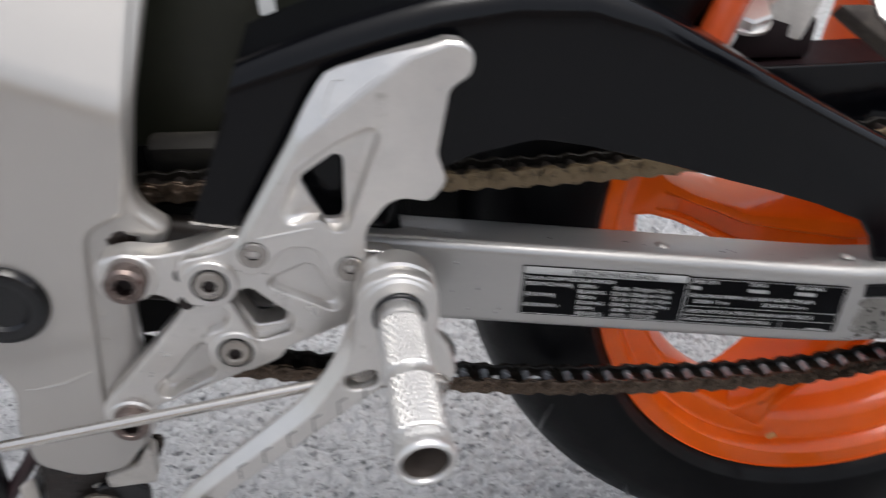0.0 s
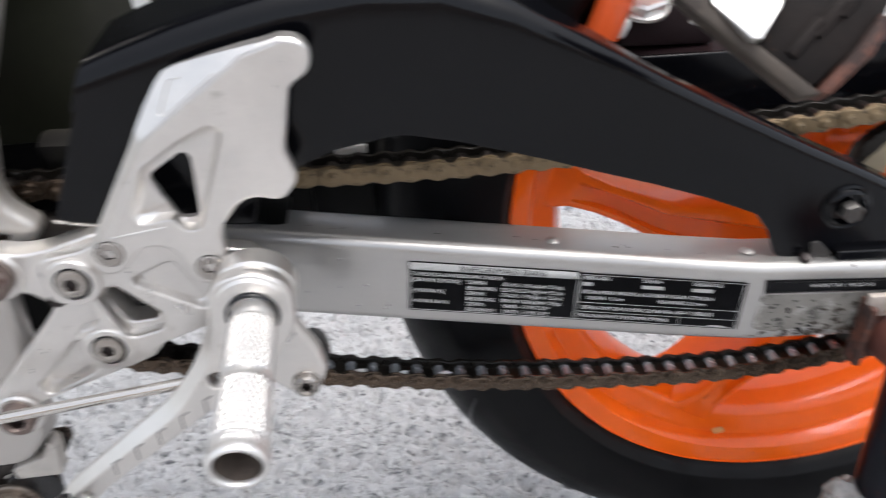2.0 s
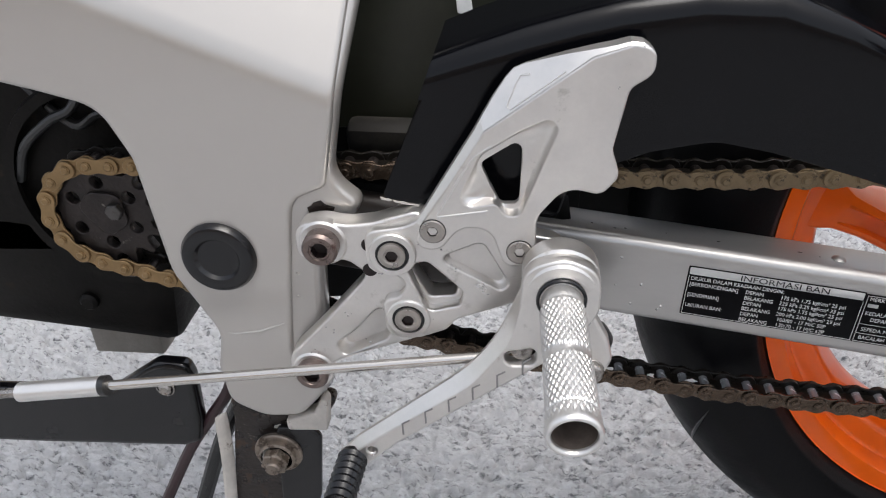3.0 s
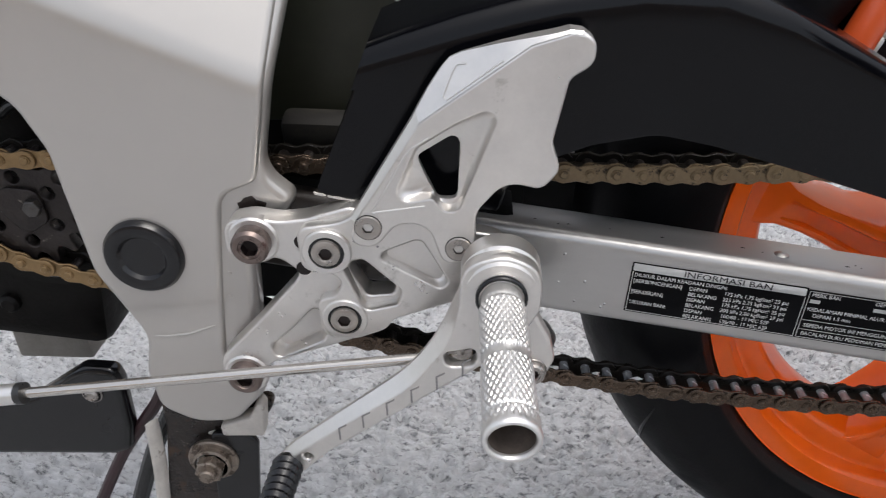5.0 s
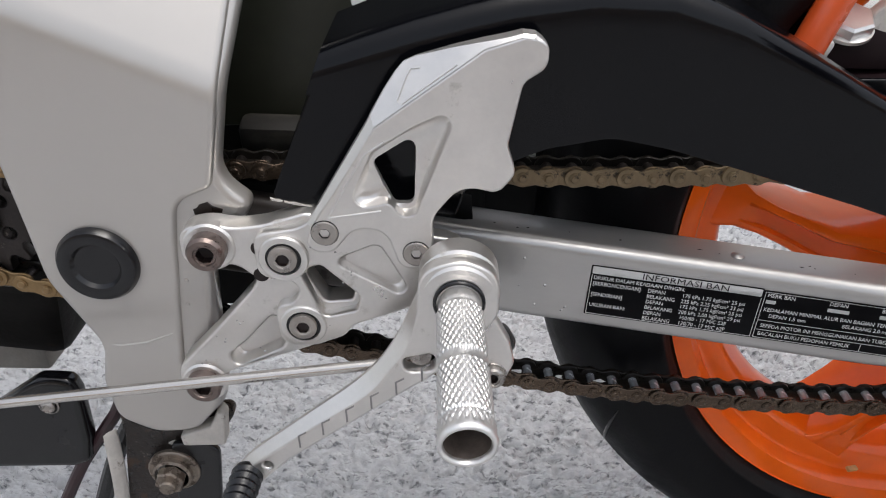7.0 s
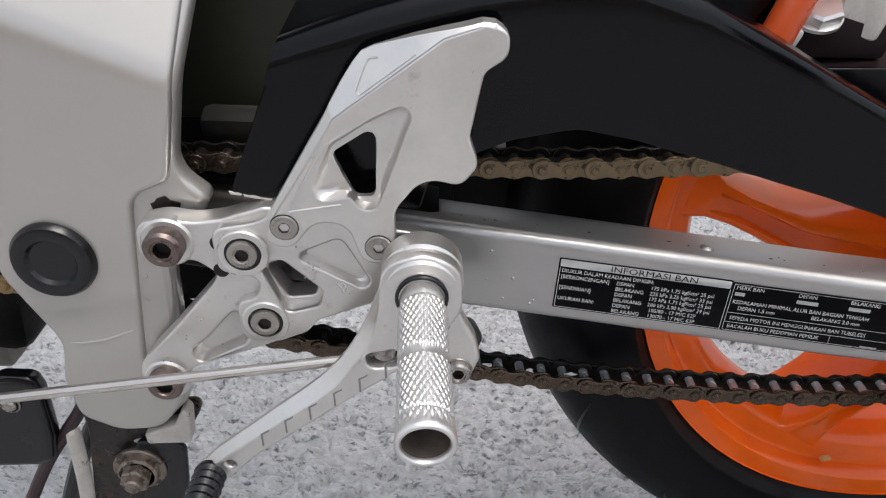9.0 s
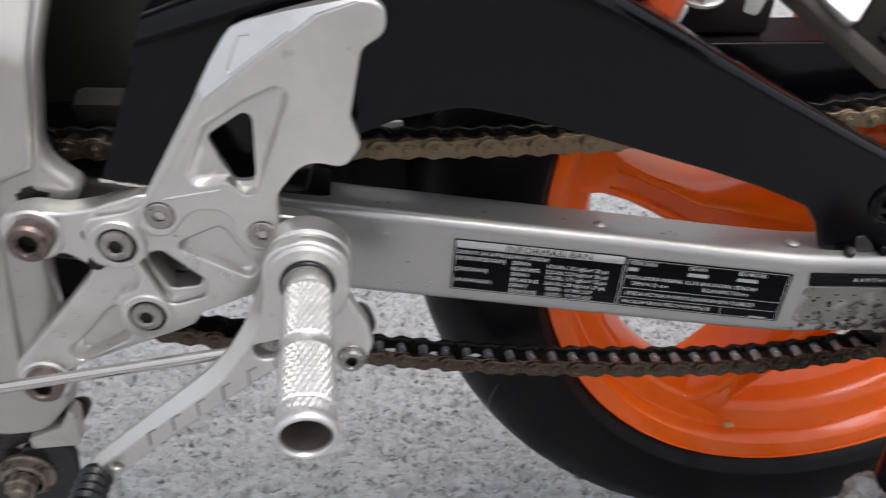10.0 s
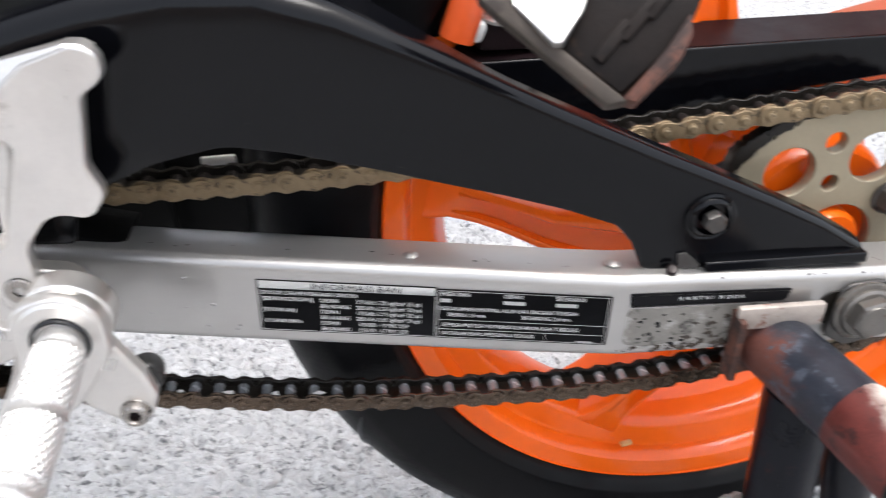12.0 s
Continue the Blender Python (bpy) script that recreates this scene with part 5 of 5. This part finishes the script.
fit("raised_rim", tube(curve_points([(-0.2650, 0.3125, 0.3100), (-0.2365, 0.3125, 0.3280), (-0.2190, 0.3125, 0.3272), (-0.2168, 0.3125, 0.3200)], 6), 0.0013, 8), GLOSS_BLACK, "", switch)
fit("screw", joined(lathe([(0.0060, -0.001), (0.0060, 0.0008), (0.0052, 0.0012)], (-0.2330, 0.312, 0.3125), n=20), lathe([(0.0042, 0), (0.0042, 0.0022), (0.0030, 0.0034), (0.0016, 0.0026), (0, 0.0026)], (-0.2330, 0.312, 0.3125), n=20)), STEEL, "", switch)
fit("cable", tube(curve_points([(-0.180, 0.322, 0.345), (-0.197, 0.322, 0.305), (-0.2108, 0.321, 0.2848), (-0.2312, 0.320, 0.2565), (-0.2548, 0.318, 0.2150), (-0.29, 0.316, 0.15)], 6), 0.0040, 10), CABLE, "dark maroon sleeved cable")
fit("cable", tube(curve_points([(-0.188, 0.332, 0.300), (-0.213, 0.331, 0.2565), (-0.2357, 0.330, 0.2042), (-0.258, 0.33, 0.15)], 6), 0.0056, 10), GLOSS_BLACK, "black cable")
bracket = fit("side_stand_bracket", slab([fillet([(-0.188, 0.315, 0.004), (-0.120, 0.318, 0.004), (-0.1385, 0.2870, 0.006), (-0.1420, 0.262, 0.01), (-0.158, 0.20, 0.01), (-0.206, 0.20, 0.01), (-0.1885, 0.2982, 0.008)])], 0.3015, 0.3110, 0.0015), BROWN_GRIME, "greasy dark side stand bracket")
fit("pale_strut", tube(curve_points([(-0.1955, 0.2995, 0.3030), (-0.1952, 0.2990, 0.2990), (-0.1970, 0.2985, 0.270), (-0.2006, 0.298, 0.2402), (-0.206, 0.297, 0.20)], 5), [0.0020, 0.0036, 0.0040, 0.0040, 0.0040, 0.0042] + [0.0044] * 15, 10, flat=0.45), FLAKY_PAINT, "flaky pale strut", bracket)
fit("lug_plate", slab([fillet([(-0.1510, 0.3085, 0.002), (-0.1330, 0.3150, 0.002), (-0.1270, 0.3270, 0.003), (-0.1240, 0.3215, 0.003), (-0.1265, 0.3015, 0.002), (-0.1505, 0.3010, 0.002)])], 0.2900, 0.3000, 0.0010), FLAKY_PAINT, "grubby pale lug", bracket)
fit("paint_flakes", joined(slab([fillet([(-0.1792, 0.2600, 0.001), (-0.1748, 0.2690, 0.002), (-0.1742, 0.2760, 0.001), (-0.1700, 0.2850, 0.001), (-0.1668, 0.2832, 0.001), (-0.1700, 0.2740, 0.002), (-0.1722, 0.2650, 0.001)])], 0.3005, 0.3016, 0.0002),
                           slab([fillet([(-0.1660, 0.2925, 0.001), (-0.1600, 0.2950, 0.001), (-0.1540, 0.2930, 0.001), (-0.1600, 0.2918, 0.001)])], 0.3005, 0.3016, 0.0002)), FLAKY_PAINT, "remains of flaking pale paint", bracket)
fit("stand_leg", slab([fillet([(-0.1610, 0.2960, 0.004), (-0.1400, 0.2965, 0.006), (-0.1335, 0.2900, 0.006), (-0.1400, 0.2400, 0.01), (-0.152, 0.20), (-0.170, 0.20)])], 0.2965, 0.3012, 0.0016, 3), GLOSS_BLACK, "black side stand leg", bracket)
fit("pivot_bolt", joined(lathe([(0.0150, 0), (0.0150, 0.0022), (0.0140, 0.003), (0.0112, 0.003), (0.0112, 0.0062), (0.0098, 0.0072)], (-0.1620, 0.2975, 0.2765), n=32), hexagon((-0.1620, 0.2910, 0.2765), 0.0150, 0.0062, turn=10),
                         lathe([(0.0048, 0.006), (0.0048, 0.0155), (0.0040, 0.0165), (0, 0.0165)], (-0.1620, 0.2975, 0.2765), n=18)), BROWN_NUT, "greasy brown pivot bolt and nut", bracket)
# dark inner parts behind the arm and guard, some of them added filler sheets
fit("inner_fender", slab([fillet([(-0.16, 0.462), (0.140, 0.462, 0.002), (0.150, 0.50, 0.03), (0.16, 0.70), (-0.16, 0.70)])], 0.3640, 0.3700, 0.001), FENDER, "olive-black inner fender behind the swingarm")
# two added black sheets keep the gap behind the arm dark
fit("lower_shield", slab([fillet([(-0.16, 0.345), (0.020, 0.352, 0.002), (0.020, 0.463, 0.002), (-0.16, 0.463)])], 0.3650, 0.3710, 0.001), SLIDER_AND_FILLER, "added black filler sheet behind the swingarm")
fit("rear_shield", slab([fillet([(-0.02, 0.352), (0.10, 0.358, 0.01), (0.135, 0.40, 0.03), (0.139, 0.463), (-0.02, 0.463)])], 0.4020, 0.4080, 0.001), SLIDER_AND_FILLER, "added black filler sheet set further back")
# added sheet that hides the bright wheel left of the orange tube
fit("inner_shield", slab([fillet([(0.146, 0.500, 0.003), (0.1685, 0.502, 0.003), (0.190, 0.555, 0.01), (0.205, 0.62, 0.004), (0.146, 0.62, 0.004)])], 0.350, 0.353, 0.0008), BLACK_PLASTIC, "added black sheet beside the orange tube")
fit("pale_tag", slab([fillet([(-0.0450, 0.5275, 0.001), (-0.0372, 0.5262, 0.001), (-0.0380, 0.536, 0.001), (-0.0455, 0.536, 0.001)])], 0.349, 0.351, 0.0004), PRINT, "small pale tag")
# pale box painted as the bright ground glimpsed through a gap
fit("pale_clip", box((0.0420, 0.3980, 0.4290), (0.019, 0.003, 0.0055), (0, 0, 0), 0.001), PRINT, "small pale patch for bright ground in a gap")
fit("dusty_ledge", box((-0.062, 0.356, 0.4575), (0.095, 0.016, 0.022), (18, 3, 0), 0.005), DUSTY, "dusty dark ledge")


def slider_section(x, h):
    y0, y1, z0 = arm_face(x) + 0.009, arm_face(x) + 0.040, arm_top(x) - 0.002
    return [(x, y0, z0), (x, y0 + 0.001, z0 + 0.6 * h), (x, y0 + 0.005, z0 + h), (x, y1 - 0.005, z0 + h), (x, y1, z0 + 0.6 * h), (x, y1, z0)]


fit("chain_slider", loft([slider_section(x, h) for x, h in ((-0.13, 0.010), (-0.04, 0.010), (-0.015, 0.008), (0.000, 0.005), (0.012, 0.0025))]), SLIDER_AND_FILLER, "black rubber chain slider")

# unseen seat block above the view, added to shade the parts below
fit("seat_unit", loft([[(x, 0.408 + w * u, z + h * v) for u, v in ((-1, 0), (-0.95, 0.5), (-0.6, 1), (0.6, 1), (0.95, 0.5), (1, 0), (0.7, -0.5), (-0.7, -0.5))] for x, w, z, h in ((-0.62, 0.07, 0.86, 0.08), (-0.35, 0.07, 0.85, 0.06), (-0.05, 0.060, 0.88, 0.05), (0.02, 0.035, 0.89, 0.03))]), GLOSS_BLACK, "unseen black block for the seat, added to shade from above")

# orange tube and fittings behind the guard
tube_o = fit("frame_tube", tube([(0.1705, 0.340, 0.503), (0.1765, 0.340, 0.519), (0.195, 0.341, 0.565), (0.215, 0.345, 0.62)], 0.0082, 20), TUBE_ORANGE, "orange-red painted tube")
linkage = fit("linkage_block", box((0.206, 0.362, 0.503), (0.052, 0.030, 0.022), (0, 4, 6), 0.004), MAROON, "dark maroon linkage block")
fit("linkage_bolt", joined(hexagon((0.1935, 0.352, 0.512), 0.0205, 0.0085, (0.0, -0.45, 0.9), 20), lathe([(0.0130, 0), (0.0130, 0.0018), (0.0105, 0.0022)], (0.1935, 0.352, 0.5125), (0.0, -0.45, 0.9), 26)), ALLOY_BRIGHT, "", linkage)
fit("link_plate", slab([fillet([(0.203, 0.506, 0.003), (0.224, 0.500, 0.003), (0.232, 0.522, 0.004), (0.215, 0.530, 0.004), (0.204, 0.520, 0.003)])], 0.348, 0.356, 0.001), DIRTY_WHITE, "dirty white link plate", linkage)
fit("hose_clip", box((0.1765, 0.342, 0.5065), (0.014, 0.010, 0.0105), (20, 10, 25), 0.0025), PRINT, "", linkage)

# folded pillion peg hanging by the camera side
PIL = Matrix(((0.971, 0.12, -0.205, 0.1815), (-0.238, 0.527, -0.816, 0.2210), (0.01, 0.841, 0.54, 0.5375), (0, 0, 0, 1)))


def pillion(name, corners, depth, mat, label="", under=None, lift=0.0, tilt=0.0):
    """A thick plate from corners in the peg's own plane."""
    bm = bmesh.new()
    top = [bm.verts.new(PIL @ Vector((x, y, lift + tilt * y))) for x, y in corners]
    low = [bm.verts.new(PIL @ Vector((x, y, lift - depth))) for x, y in corners]
    bm.faces.new(top), bm.faces.new(low)
    for i in range(len(top)):
        j = (i + 1) % len(top)
        bm.faces.new((top[i], top[j], low[j], low[i]))
    bmesh.ops.recalc_face_normals(bm, faces=bm.faces)
    bmesh.ops.bevel(bm, geom=bm.edges[:], offset=0.0008, segments=2, profile=0.5, affect="EDGES")
    return fit(name, to_mesh(bm), mat, label, under)


pil = pillion("pillion_peg", [(0.0052, -0.0028), (0.0240, -0.0175), (0.0372, -0.0050), (0.0452, 0.0050), (0.0520, 0.0230), (0.030, 0.040), (0.012, 0.0180)], 0.020, PEG_DARK, "folded pillion peg with dark rubber and rusty base", lift=-0.003)
pillion("mount_bar", [(-0.0208, 0.0131), (-0.0136, 0.0064), (0.0195, -0.0215), (0.0259, -0.0203), (0.0058, -0.0039), (-0.0100, 0.0131)], 0.010, BAR_GREY, "grey metal mounting bar", pil)
pillion("top_plate", [(0.0035, -0.0042), (0.0060, -0.0040), (0.0120, 0.0066), (0.020, 0.030), (-0.014, 0.036), (-0.0085, 0.0090)], 0.006, ALLOY_BRIGHT, "bright alloy top plate", pil, 0.004, -0.35)
pillion("base_strip", [(0.0243, -0.0195), (0.0283, -0.0208), (0.0412, -0.0079), (0.0445, -0.0006), (0.0440, 0.0060), (0.0372, -0.0045)], 0.012, BASE_RUST, "rusty orange-brown base", pil)
for rib_x, rib_y in ((0.0150, -0.0060), (0.0225, 0.0005), (0.0300, 0.0070)):
    pillion("rubber_rib", [(rib_x, rib_y), (rib_x + 0.0030, rib_y - 0.0030), (rib_x + 0.0125, rib_y + 0.0085), (rib_x + 0.0095, rib_y + 0.0115)], 0.006, PEG_DARK, "", pil, lift=-0.0012)

# ---- rear stand ----
stand = new("paddock_stand")
stand.location = (0.34, 0.25, 0.0)
bpy.context.view_layer.update()
tagged(stand, "rusty dark painted tubular rear paddock stand", "stand")
STAND_INV = stand.matrix_world.inverted()


def on_stand(name, me, mat, label="", under=None):
    ob = part(name, me, mat, under or stand, label)
    if under is None:
        ob.matrix_parent_inverse = STAND_INV
    return ob


cross = on_stand("cross_tube", tube([(0.3080, 0.272, 0.3650), (0.3192, 0.2125, 0.3648)], 0.0170, 32), RUST, "dark blue-black rusty tube")
sleeve = on_stand("end_sleeve", tube([(0.3190, 0.2150, 0.3648), (0.3192, 0.2142, 0.3648), (0.3268, 0.1805, 0.3622)], [0.0168, 0.0174, 0.0174], 40), RUST_LIGHT, "rust-red and pale worn sleeve")
on_stand("end_disc", lathe([(0, -0.002), (0.0174, -0.002), (0.0182, -0.0010), (0.0182, 0.0012), (0.0175, 0.0022), (0, 0.0024)], (0.3271, 0.1795, 0.3621), Vector((0.225, -1, -0.08)), 40), DISC_DARK, "dark green-grey end disc", sleeve)
on_stand("support_plate", joined(box((0.3035, 0.2655, 0.3690), (0.036, 0.0035, 0.036), (0, 3, 0), 0.0008), box((0.2870, 0.262, 0.3690), (0.0035, 0.010, 0.034), (0, 3, 0), 0.0008)), BASE_RUST, "rusty support plate")
on_stand("plate_lip", box((0.3075, 0.2630, 0.3842), (0.042, 0.004, 0.012), (0, 3, 0), 0.001), PALE_RUST, "worn pale plate lip")
on_stand("leg", tube([(0.318, 0.250, 0.350), (0.325, 0.254, 0.20), (0.333, 0.262, 0.0)], 0.0165, 24), RUST_DARK, "black painted upright tube")
on_stand("leg", tube([(0.345, 0.245, 0.340), (0.378, 0.262, 0.20), (0.43, 0.29, 0.0)], 0.0125, 20), RUST_DARK, "thinner black painted brace tube")


def taped_mesh():
    me = lathe([(0.010, -0.006), (0.0140, 0), (0.0150, 0.003), (0.0152, 0.006), (0.0135, 0.010), (0.009, 0.0130), (0.004, 0.0140), (0, 0.0142)], (0.3045, 0.255, 0.2500), (-0.25, -0.7, 0.5), 30)
    for v in me.vertices:
        v.co += Vector((noise.noise(v.co * 190), noise.noise(v.co * 190 + Vector((5, 0, 0))), noise.noise(v.co * 190 + Vector((0, 5, 0))))) * 0.0050
    return joined(me, tube([(0.3045, 0.257, 0.250), (0.328, 0.258, 0.232)], 0.009, 12))


on_stand("taped_bolt", taped_mesh(), TAPE, "bolt wrapped in crumpled pale tape")


def tape_band(z, tilt, r):
    cx, cy = 0.318 + (0.350 - z) * 0.0467, 0.250 + (0.350 - z) * 0.0267
    return tube([(cx + r * math.cos(a), cy + r * math.sin(a), z + tilt * math.cos(a) + 0.0008 * noise.noise((a * 3, z * 90, 1.0))) for a in np.linspace(0, 2 * math.pi, 40)], 0.0004, 6)


for tz, tt in ((0.2590, 0.003), (0.2530, -0.002), (0.2480, 0.002), (0.2410, 0.004)):
    on_stand("tape_band", tape_band(tz, tt, 0.0170), TAPE, "clear tape edge")
